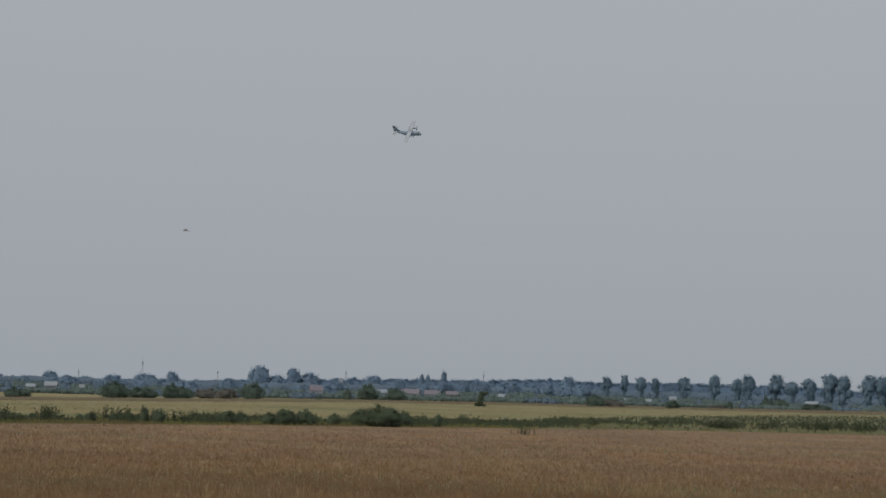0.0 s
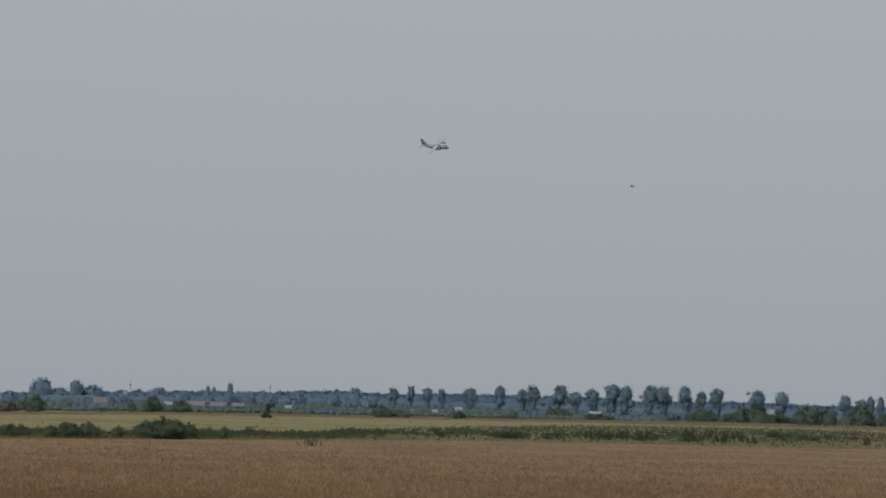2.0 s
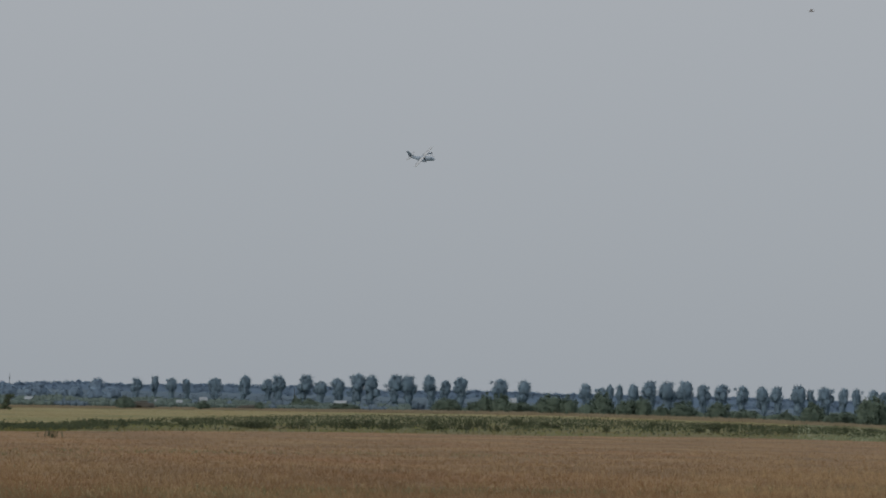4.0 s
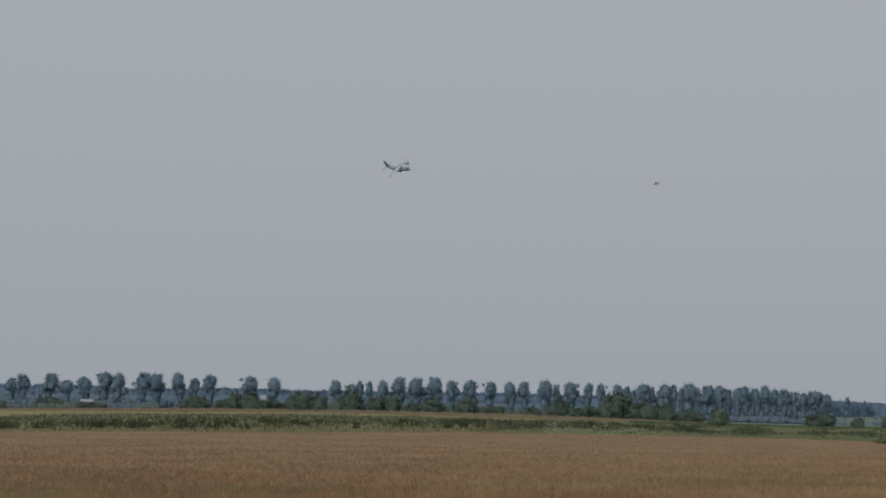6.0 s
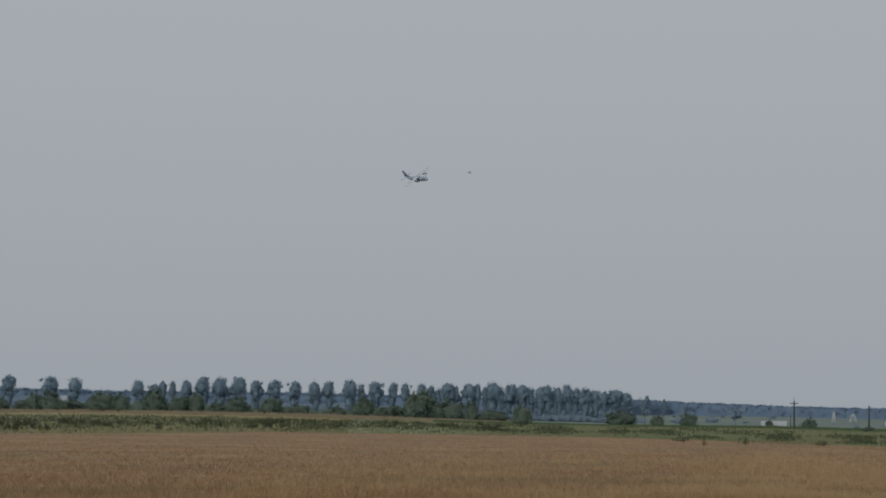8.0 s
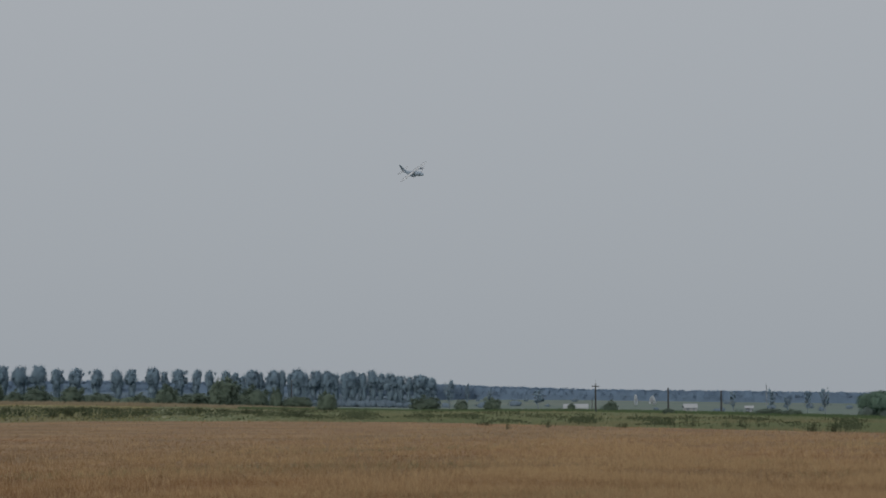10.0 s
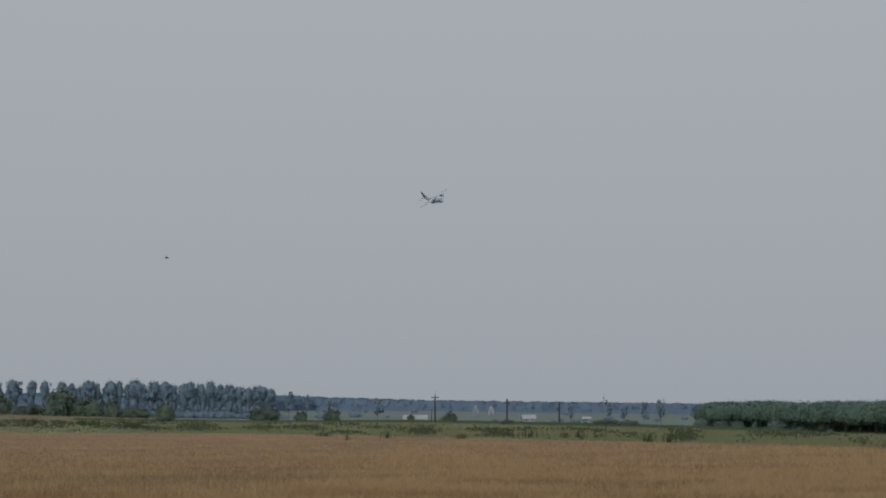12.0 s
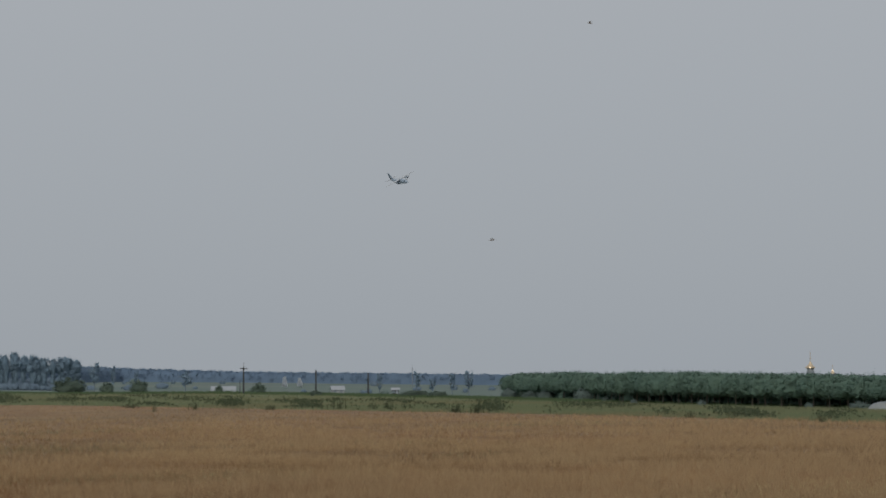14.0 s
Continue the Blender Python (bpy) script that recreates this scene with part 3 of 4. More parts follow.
def tree_kind(seed, leaf, bark, name, label, group, n, size, crown_from, lobes_n, lobe, trunk=0.03, category="tree"):
    """A tree of unit width and height with a trunk, limbs and a lobed crown of leaf clumps."""
    def build():
        rng = np.random.default_rng(seed)
        ob = thing(name, label, category, group)
        bm = limbs(bmesh.new(), rng, 1.0, trunk, 0.3, 7)
        part("trunk", bm, bark, ob)
        mid, half = (crown_from + 1) / 2, (1 - crown_from) / 2
        body = [(0, 0, mid, 0.42, 0.42, half * 0.86)]
        for i in range(4):
            t, r = rng.uniform(0, 2 * math.pi), rng.uniform(0.12, 0.24)
            body.append((r * math.cos(t), r * math.sin(t), mid + half * rng.uniform(-0.45, 0.5), lobe * 0.7, lobe * 0.7, half * rng.uniform(0.35, 0.5)))
        tufts = crown_lobes(rng, lobes_n, 0.5, 0.5, crown_from, 1.0, lobe * 0.45)
        q = [leaves(rng, body, int(n * 1.0), size * 0.7, 0.86, 0.16), leaves(rng, tufts, int(n * 0.5), size * 0.7, 0.5, 0.25)]
        part("crown", foliage("crown", np.concatenate(q), np.zeros((0, 6)), leaf, masses=[mass(rng, *b[:3], *(0.82 * r for r in b[3:]), 0.32, 2.3) for b in body]), None, ob)
        return ob
    return build


def poplar_kind(seed, label):
    """A poplar of unit width and height: bare lower trunk with sprouts, forked limbs, and an open crown of separate leaf masses, widest above the middle."""
    def build():
        rng = np.random.default_rng(seed)
        ob = thing("poplar_tree", label, "tree", "poplar row")
        bm = limbs(bmesh.new(), rng, 1.0, 0.045, 0.32, 9, 0.92)
        part("trunk", bm, HAZED_BARK, ob)
        low = rng.uniform(0.12, 0.34)
        mid, half = (low + 1) / 2, (1 - low) / 2
        body = [(rng.normal(0, 0.06), rng.normal(0, 0.06), mid + half * 0.34, 0.36, 0.36, half * 0.56), (rng.normal(0, 0.05), rng.normal(0, 0.05), mid - half * 0.45, 0.23, 0.23, half * 0.62)]
        for i in range(3):
            t = rng.uniform(0, 2 * math.pi)
            body.append((0.27 * math.cos(t), 0.27 * math.sin(t), mid + half * rng.uniform(-0.35, 0.6), 0.2, 0.2, half * rng.uniform(0.18, 0.3)))
        tufts = [(rng.normal(0, 0.17), rng.normal(0, 0.17), mid + half * rng.uniform(-0.5, 0.85), 0.13, 0.13, 0.06) for i in range(18)]
        tufts += [(rng.normal(0, 0.08), rng.normal(0, 0.08), z, 0.12, 0.12, 0.06) for z in rng.uniform(0.1, low + 0.05, 6)]
        q = [leaves(rng, body, 2300, 0.031, 0.84, 0.17), leaves(rng, tufts, 1100, 0.028, 0.5, 0.3)]
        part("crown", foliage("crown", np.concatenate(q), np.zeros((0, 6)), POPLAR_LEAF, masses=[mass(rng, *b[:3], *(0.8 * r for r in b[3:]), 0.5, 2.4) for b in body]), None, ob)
        return ob
    return build


def bare_kind(seed, n, leaf):
    def build():
        rng = np.random.default_rng(seed)
        ob = thing("sparse_tree", "half-dead slender tree with bare forked limbs", "tree", "half-dead trees in the meadow")
        bm = limbs(bmesh.new(), rng, 1.0, 0.055, 0.5, 14, 0.95)
        part("trunk", bm, HAZED_BARK, ob)
        q = leaves(rng, crown_lobes(rng, 10, 0.5, 0.5, 0.25, 1.0, 0.3), n, 0.07, 0.1)
        part("crown", quad_mesh("crown", q, leaf), None, ob)
        return ob
    return build


POPLARS_NEAR = [(4.97, 17.7, 7.5), (5.49, 19.3, 5.0), (5.98, 18.1, 7.5), (6.45, 17.6, 6.2), (7.29, 18.6, 10.0), (8.15, 21.4, 8.3), (8.81, 19.1, 7.5), (9.12, 21.8, 10.0), (9.92, 22.7, 10.3),
    (10.37, 18.2, 9.5), (10.93, 20.5, 9.5), (11.46, 24.0, 11.9), (11.92, 23.9, 10.3), (12.6, 24.3, 11.1), (13.01, 23.8, 11.1), (13.64, 24.7, 9.5), (14.1, 21.4, 7.1), (14.57, 23.7, 9.5),
    (15.69, 23.3, 11.1), (16.41, 23.0, 10.3)]
POPLARS_MID = [(18.26, 24.2, 9.7), (18.71, 21.5, 8.8), (19.01, 23.9, 5.3), (19.26, 24.1, 5.3), (19.67, 25.3, 8.8), (20.17, 27.9, 11.5), (20.7, 27.4, 12.4), (21.19, 28.3, 12.4), (21.76, 26.0, 9.7),
    (22.25, 26.3, 11.5), (22.84, 25.7, 10.6), (23.47, 26.1, 9.7), (23.88, 26.3, 9.7), (24.52, 27.5, 12.4), (24.87, 24.6, 5.3), (25.31, 26.6, 11.5), (25.78, 26.0, 8.0), (26.2, 25.8, 8.0)]
POPLARS_FAR = [(26.67, 25.6, 8.8), (26.94, 24.4, 6.2), (27.38, 26.4, 12.4), (27.66, 24.4, 4.4), (28.02, 26.9, 11.5), (28.32, 26.6, 5.3), (28.77, 27.8, 12.4), (29.26, 26.8, 9.7), (29.68, 26.7, 9.7),
    (30.19, 25.3, 9.7), (30.43, 26.8, 9.7), (30.73, 25.7, 6.2), (31.01, 27.6, 8.8), (31.51, 25.3, 10.6), (31.86, 23.8, 7.1), (32.06, 23.1, 6.2), (32.44, 24.6, 14.1)]


def plant_poplars():
    label = "tall grey-green poplar with a lopped bushy crown in the tree row"
    back = [(a + 0.21, h * 0.93, w * 0.9) for a, h, w in POPLARS_FAR]
    for rows, d in ((POPLARS_NEAR, 1350), (POPLARS_MID, 1500), (POPLARS_FAR, 1500), (back, 1560)):
        for i, (a, h, w) in enumerate(rows):
            k = (i * 3 + int(d / 60)) % 7
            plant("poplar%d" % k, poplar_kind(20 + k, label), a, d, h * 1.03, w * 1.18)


plant_poplars()

BELT = [(-15, 0.23), (-13.2, 0.23), (-12.2, 0.25), (-10.2, 0.24), (-9.2, 0.29), (-7.2, 0.31), (-5.9, 0.38), (-3.1, 0.49), (-1.5, 0.55), (-0.1, 0.56), (1.5, 0.6),
    (3.1, 0.69), (4.7, 0.64), (7.7, 0.7), (11.1, 0.71), (12.3, 0.62), (15.1, 0.68), (17.7, 0.63), (20.2, 0.65), (23.0, 0.64), (27.4, 0.56), (30.7, 0.52),
    (32.9, 0.51), (34.6, 0.44), (37.6, 0.34), (39.6, 0.31), (42.1, 0.27), (45.2, 0.22), (47.2, 0.17), (60, 0.1)]


def build_woods():
    """The wooded skyline: an uncountable belt of crowns that closes the view."""
    rng = np.random.default_rng(8)
    def skyline(a):
        d = float(np.interp(a, [30, 34], [1900, 2650]))
        top = EYE + d * math.tan(radians(float(np.interp(a, *zip(*BELT)))))
        return d, spot(a, d).z, top - 1.3 + (2.4 if a < 6 else 1.3) * noise.noise(Vector((a * 4.1, 0, 5))) + 0.9 * noise.noise(Vector((a * 11.0, 0, 8)))

    bearings = np.arange(-15, 60, 0.06)
    wall = canopy(rng, bearings, skyline)
    quads = []
    for a in bearings:
        d, z0, z1 = skyline(a)
        x, y, _ = spot(a, d - 2)
        r = rng.uniform(1.6, 3.2)
        lobes = [(x + rng.normal(0, 1), y, z1 - r * 0.35, r, r, r * 0.75), (x + rng.normal(0, 2), y - 2, z0 + (z1 - z0) * rng.uniform(0.3, 0.8), r, r, r)]
        quads.append(leaves(rng, lobes, 90, 0.6, 0.8))
    green, under, green_hearts, under_hearts = [], [], [], []

    def clump(x, y, z, r, h, n, size, is_green):
        lobe = [(x, y, z + h * 0.42, r, r, h * 0.55)]
        (green if is_green else under).append(leaves(rng, lobe, n, size * 0.8, 0.75, 0.17))
        (green_hearts if is_green else under_hearts).append(lobe[0])

    thick = canopy(rng, np.arange(-15, 33, 0.1), lambda a: (1446 if a < 17 else 1596, spot(a, 1446 if a < 17 else 1596).z, spot(a, 1500).z + 9 + 2.5 * noise.noise(Vector((a * 1.3, 10.0, 7)))))
    # undergrowth between the poplar trunks, hedges before the village
    for a in np.arange(-15, 33, 0.1):
        for d, h0 in (((1435 if a < 17 else 1585), 7.0), (1080, 4.5), (max(1.25 * knots(a)[2], 720), 2.2) if a < 14 else (950, 3.6)):
            if d < 1200 and 13 < a < 25.5 or h0 == 4.5 and a > 13:
                continue
            d += rng.uniform(-30, 30)
            x, y, z = spot(a, d)
            h = h0 * (1 + 0.4 * noise.noise(Vector((a * 1.3, h0, 7)))) * rng.uniform(0.9, 1.1)
            is_green = d < 1200 and a < 14 and noise.noise(Vector((a * 0.9, d * 0.01, 3))) > -0.15
            clump(x, y, z, d * 0.0024, h, 170, 0.6 if d > 1200 else 0.42 if d > 1000 else 0.3, is_green)
    # garden trees among and before the houses
    for a in np.arange(-14, 13, 0.13):
        if noise.noise(Vector((a * 1.7, 2.0, 9.0))) < -0.05:
            continue
        d = 985 + rng.uniform(-12, 12)
        x, y, z = spot(a, d)
        h = rng.uniform(1.5, 4.8)
        clump(x, y, z, 1.9, h, 110, 0.32, rng.random() < 0.6)
    for a in np.arange(33, 46.5, 0.16):
        d = rng.choice([1000, 1300, 1700, 2200]) * rng.uniform(0.9, 1.1)
        if rng.random() < 0.72:
            continue
        x, y, z = spot(a, d)
        h = d * rng.uniform(0.0015, 0.0042)
        clump(x, y, z - h * 0.12, h * rng.uniform(0.6, 1.1), h, 130, h * 0.1, rng.random() < 0.3)
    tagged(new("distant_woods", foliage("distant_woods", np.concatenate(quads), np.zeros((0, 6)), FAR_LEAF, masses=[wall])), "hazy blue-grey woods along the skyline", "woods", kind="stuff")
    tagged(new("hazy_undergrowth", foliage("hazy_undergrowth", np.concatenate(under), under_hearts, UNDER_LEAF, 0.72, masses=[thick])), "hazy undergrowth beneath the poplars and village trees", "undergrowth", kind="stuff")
    tagged(new("village_hedges", foliage("village_hedges", np.concatenate(green), green_hearts, HAZY_LEAF, 0.72)), "green hedges before the village, greyed for haze", "hedge", kind="stuff")
    tall = [(-12.92, 13.3, 12.9), (-11.44, 17.4, 15.2), (-10.39, 13.5, 17.6), (-9.63, 15.6, 21.1), (-8.65, 17.9, 23.4), (-7.88, 20.5, 12.9), (-5.34, 28.0, 21.1), (-4.79, 19.1, 17.6), (-4.31, 25.8, 15.2), (-3.82, 22.0, 19.9), (-1.98, 20.3, 17.6), (-0.5, 21.8, 5.9), (-0.33, 21.9, 5.3), (0.16, 25.7, 5.9), (3.82, 22.7, 14.6)]
    for i, (a, h, w) in enumerate(tall):
        k = i % 3
        plant("tall%d" % k, tree_kind(40 + k, TALL_LEAF, HAZED_BARK, "village_tree", "tall hazy broadleaf tree rising above the village woods", "village trees", 2600, 0.053, 0.05, 22, 0.4, 0.04), a, 1820, h, w * 1.05)
    rnd = random.Random(61)
    for i in range(64):      # lower crowns before the woods
        a = -14.5 + 19.5 * (i + rnd.random()) / 64
        k = i % 3
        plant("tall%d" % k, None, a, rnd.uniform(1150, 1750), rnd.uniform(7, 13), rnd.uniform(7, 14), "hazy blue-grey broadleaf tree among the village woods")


build_woods()

BUSHES_WEST = [(-12.33, 418, 1.9, 5.2), (-9.54, 502, 4.2, 6.2), (-8.73, 550, 3.0, 7.6), (-7.9, 562, 3.9, 4.3), (-7.56, 574, 3.3, 5.3), (-6.87, 598, 3.1, 7.4), (-6.26, 574, 3.0, 6.0),
    (-5.53, 517, 4.6, 6.1), (-3.55, 553, 1.3, 2.0), (-2.71, 595, 3.1, 2.6), (-2.1, 643, 5.5, 6.3), (-1.27, 652, 4.4, 6.4), (0.37, 733, 2.5, 3.2), (4.67, 610, 3.9, 5.3),
    (5.15, 631, 2.5, 7.8), (6.94, 643, 2.5, 4.4), (8.27, 721, 1.7, 8.0), (8.59, 697, 3.0, 3.0), (9.7, 862, 5.2, 4.8), (10.08, 940, 5.1, 7.0), (11.1, 850, 3.3, 13.1)]
BUSHES_MID = [(14.15, 731, 5.7, 9.7), (14.99, 726, 4.3, 6.4), (15.29, 725, 6.9, 5.3), (15.75, 722, 6.5, 8.5), (16.3, 719, 4.5, 10.6), (17.25, 673, 6.9, 8.9), (17.76, 670, 6.0, 6.7),
    (18.76, 706, 7.8, 8.7), (19.51, 702, 6.4, 8.3), (19.96, 700, 7.1, 6.6), (20.51, 697, 4.3, 5.3), (21.17, 693, 5.5, 10.2), (22.16, 686, 6.3, 8.1), (22.98, 670, 3.8, 9.9),
    (24.12, 648, 3.6, 5.3), (24.93, 633, 6.1, 7.4), (25.74, 618, 4.2, 10.9), (26.62, 601, 8.8, 9.2)]
BUSHES_EAST = [(27.46, 587, 5.7, 9.3), (28.13, 559, 5.2, 3.6), (28.72, 559, 3.4, 8.9), (29.64, 469, 4.4, 4.2), (32.56, 478, 3.3, 7.6), (33.63, 460, 2.3, 3.3), (34.54, 445, 2.9, 3.9),
    (36.9, 430, 1.5, 1.8), (38.05, 397, 2.1, 2.6), (39.76, 361, 0.9, 2.1), (42.71, 334, 1.2, 4.9), (43.39, 325, 1.1, 2.9)]
SHRUBS = [(-11.87, 166, 0.6, 1.0), (-11.2, 166, 0.4, 0.8), (-10.52, 169, 0.6, 0.8), (-10.23, 166, 0.8, 1.2), (-9.55, 169, 0.8, 0.6), (-9.07, 169, 0.8, 0.8), (-8.64, 169, 1.4, 0.9),
    (-8.25, 169, 1.2, 1.7), (-6.23, 178, 1.2, 2.5), (-5.79, 181, 1.0, 1.7), (-5.01, 181, 1.0, 1.7), (-4.49, 181, 1.5, 2.5), (-3.93, 184, 1.4, 2.3), (-3.09, 187, 1.1, 1.6),
    (-2.16, 190, 1.7, 3.5), (-1.56, 190, 2.0, 4.1), (-0.98, 196, 1.5, 1.8), (0.02, 199, 1.3, 1.0)]
CLUMPS = [(2.63, 172, 0.7, 1.4), (34.35, 232, 0.6, 2.1), (35.01, 199, 0.8, 0.5), (36.17, 211, 1.0, 1.0), (38.42, 208, 0.6, 1.4), (39.8, 217, 0.9, 1.3), (40.44, 208, 1.1, 1.5),
    (41.45, 205, 0.8, 1.1), (41.92, 205, 1.0, 1.5), (42.49, 205, 0.8, 1.2), (43.97, 184, 1.0, 1.6), (44.56, 181, 0.9, 1.5), (50.85, 154, 0.7, 0.6), (52.17, 151, 0.6, 0.7),
    (54.62, 136, 0.6, 0.8)]


def plant_bushes():
    for i, (a, d, h, w) in enumerate(BUSHES_WEST):
        dry = i in (5, 6, 12, 14, 16)
        plant("dry_bush" if dry else "bush%d" % (i % 3),
              bush_kind(60, DRY_BUSH, 900, 0.045, "brownish half-dry bush on the far field edge", "bushes on the field edge") if dry else
              bush_kind(61 + i % 3, BUSH_LEAF, 2400, 0.038, "dark green rounded bush on the far field edge", "bushes on the field edge"), a, d, h * 1.1, w * 1.2)
    for i, (a, d, h, w) in enumerate(BUSHES_MID + BUSHES_EAST):
        plant("thicket%d" % (i % 4), bush_kind(70 + i % 4, BUSH_LEAF, 2400, 0.038, "dense green thicket bush before the poplar row", "thicket bushes"), a, d, h * 1.14, w * 1.15)
    for i, (a, d, h, w) in enumerate(SHRUBS):
        plant("shrub%d" % (i % 3), bush_kind(80 + i % 3, SHRUB_LEAF, 2200, 0.03, "dark green low shrub in the weedy verge", "verge shrubs", "shrub"), a, d, h * 1.15, w)
    for i, (a, d, h, w) in enumerate(CLUMPS):
        plant("clump%d" % (i % 3), weed_kind(90 + i % 3), a, d, h * 1.1, w)
    rnd = random.Random(44)
    for i in range(130):      # tall stalks along the verge
        a = rnd.uniform(-13, 8) if i < 45 else rnd.uniform(8, 30)
        e, st = knots(a)[:2]
        plant("clump%d" % (i % 3), weed_kind(90 + i % 3), a, e + (st - e) * rnd.uniform(0.25, 0.95), rnd.uniform(0.8, 1.5), rnd.uniform(0.7, 1.8) * (1 if a < 8 else 2.2))
    for i, (a, d, h, w) in enumerate([(33.27, 544, 8.7, 2.9), (33.80, 574, 8.0, 1.5), (34.49, 634, 7.0, 1.7), (35.92, 556, 6.1, 3.3), (41.65, 361, 4.3, 1.2), (42.75, 900, 11.0, 4.1),
                                      (43.22, 472, 4.3, 1.7), (43.81, 544, 6.6, 2.2), (44.31, 493, 6.7, 2.8)]):
        plant("bare%d" % (i % 3), bare_kind(100 + i % 3, 260, POPLAR_LEAF), a, d, h, w * 1.25)


plant_bushes()


def thicket_floor():
    """Low scrub that ties the thicket bushes together."""
    rng = np.random.default_rng(12)
    quads, hearts = [], []
    for a in np.arange(13.6, 29, 0.1):
        d = knots(a)[2] * 1.08 + rng.uniform(-12, 12)
        x, y, z = spot(a, d)
        h = float(np.interp(a, [13.6, 16, 25, 29], [1.2, 3.4, 3.0, 1.8])) * (1 + 0.7 * noise.noise(Vector((a * 2.1, 4, 1))))
        hearts.append((x, y, z + h * 0.4, 1.5, 1.5, h * 0.6))
        quads.append(leaves(rng, hearts[-1:], 80, 0.25, 0.8))
    tagged(new("thicket_scrub", foliage("thicket_scrub", np.concatenate(quads), hearts, BUSH_LEAF, 0.85)), "low green scrub between the thicket bushes", "scrub", kind="stuff")


thicket_floor()


def plantation():
    """The young wood: rows of trees behind a straight edge."""
    base = [(45.3, 352), (47.2, 296), (48.9, 256), (51.3, 235), (53.8, 213), (56.4, 200), (60, 190)]
    top = [(45.3, 0.08), (45.8, 0.22), (47.2, 0.26), (48.9, 0.23), (51.4, 0.24), (53.8, 0.165), (56.4, 0.10), (60, 0.03)]
    rnd = random.Random(5)
    for row in range(4):
        a = 45.55 + 0.12 * row
        while a < 59.5:
            d = float(np.interp(a, *zip(*base))) + 1.5 + row * 3.2 + rnd.uniform(-0.6, 0.6)
            h = EYE + d * math.tan(radians(float(np.interp(a, *zip(*top))))) - ground_z(a, d)
            h *= rnd.uniform(0.98, 1.06)
            k = rnd.randrange(4)
            plant("wood%d" % k, tree_kind(110 + k, WOOD_LEAF, BARK, "plantation_tree", "young leafy green tree in a dense plantation", "plantation", 3600, 0.032, 0.25, 22, 0.36, 0.02), a, d, h, rnd.uniform(4.0, 5.0))
            a += math.degrees(1.7 / d) * rnd.uniform(0.8, 1.2)
    rng = np.random.default_rng(15)
    quads, hearts = [], []
    for a in np.arange(45.4, 59.5, 0.07):
        for dd, hh in ((9, 1.4), (14, 2.4), (20, 3.2)):
            d = float(np.interp(a, *zip(*base))) + dd + rng.uniform(-2, 2)
            x, y, z = spot(a, d)
            h = hh * rng.uniform(0.6, 1.3)
            hearts.append((x, y, z + h * 0.4, 0.7, 0.7, h * 0.65))
            quads.append(leaves(rng, hearts[-1:], 30, 0.17, 0.7))
    tagged(new("plantation_undergrowth", foliage("plantation_undergrowth", np.concatenate(quads), hearts, WOOD_LEAF, 0.8)), "dark green undergrowth beneath the plantation trees", "undergrowth", kind="stuff")
    for i, (a, w, h) in enumerate([(45.5, 3.2, 1.9), (46.1, 2.6, 1.5), (46.6, 3.0, 1.7), (47.7, 2.8, 2.1), (48.4, 1.6, 0.9), (49.2, 1.0, 0.7), (51.2, 1.1, 0.8), (54.3, 1.0, 0.7), (55.8, 2.4, 0.9)]):
        plant("edge_bush", bush_kind(130, HAZY_LEAF, 2400, 0.045, "pale greyish bush at the plantation's edge", "plantation edge bushes"), a, float(np.interp(a, *zip(*base))) - 3, h, w)


plantation()


# ---- village, masts, poles and buildings ----
def house(a, d, w, depth, eaves, ridge, wall_mat, roof_mat, label, turn=0.0, name="house"):
    """A gabled house: walls, roof with eaves, door and windows in the long side that looks to the fields."""
    ob = thing(name, label, "house" if name == "house" else "barn", "village houses" if name == "house" else "", Matrix.Translation(spot(a, d)) @ pose(0, 0, 0, 0, 0, -a + turn))
    bm = bmesh.new()
    prof = [(-depth / 2, -0.3), (depth / 2, -0.3), (depth / 2, eaves), (0, ridge - 0.12), (-depth / 2, eaves)]
    ends = [[bm.verts.new((x, y, z)) for y, z in prof] for x in (-w / 2, w / 2)]
    for i in range(5):
        bm.faces.new((ends[0][i], ends[0][(i + 1) % 5], ends[1][(i + 1) % 5], ends[1][i]))
    bm.faces.new(ends[0][::-1])
    bm.faces.new(ends[1])
    bmesh.ops.recalc_face_normals(bm, faces=bm.faces)
    part("wall", bm, wall_mat, ob)
    for s in (-1, 1):
        bm = bmesh.new()
        o, k = 0.35, (ridge - eaves) / (depth / 2)
        y0, z0 = s * (depth / 2 + o), eaves - o * k
        v = [bm.verts.new(p) for p in ((-w / 2 - o, y0, z0), (w / 2 + o, y0, z0), (w / 2 + o, 0, ridge), (-w / 2 - o, 0, ridge))]
        f = bm.faces.new(v)
        r = bmesh.ops.extrude_face_region(bm, geom=[f])
        bmesh.ops.translate(bm, vec=(0, 0, 0.14), verts=[e for e in r["geom"] if isinstance(e, bmesh.types.BMVert)])
        bmesh.ops.recalc_face_normals(bm, faces=bm.faces)
        part("roof", bm, roof_mat, ob)
    n = max(2, int(w / 2.6))
    for i in range(n):
        x = -w / 2 + w * (i + 0.5) / n
        if i == n // 2:
            part("door", box(bmesh.new(), x - 0.45, x + 0.45, -depth / 2 - 0.03, -depth / 2 + 0.05, 0, min(2.05, eaves - 0.2)), HAZED_DOOR, ob)
        else:
            part("window", box(bmesh.new(), x - 0.5, x + 0.5, -depth / 2 - 0.03, -depth / 2 + 0.05, 0.35 * eaves, 0.78 * eaves), HAZED_PANE, ob)
    return ob


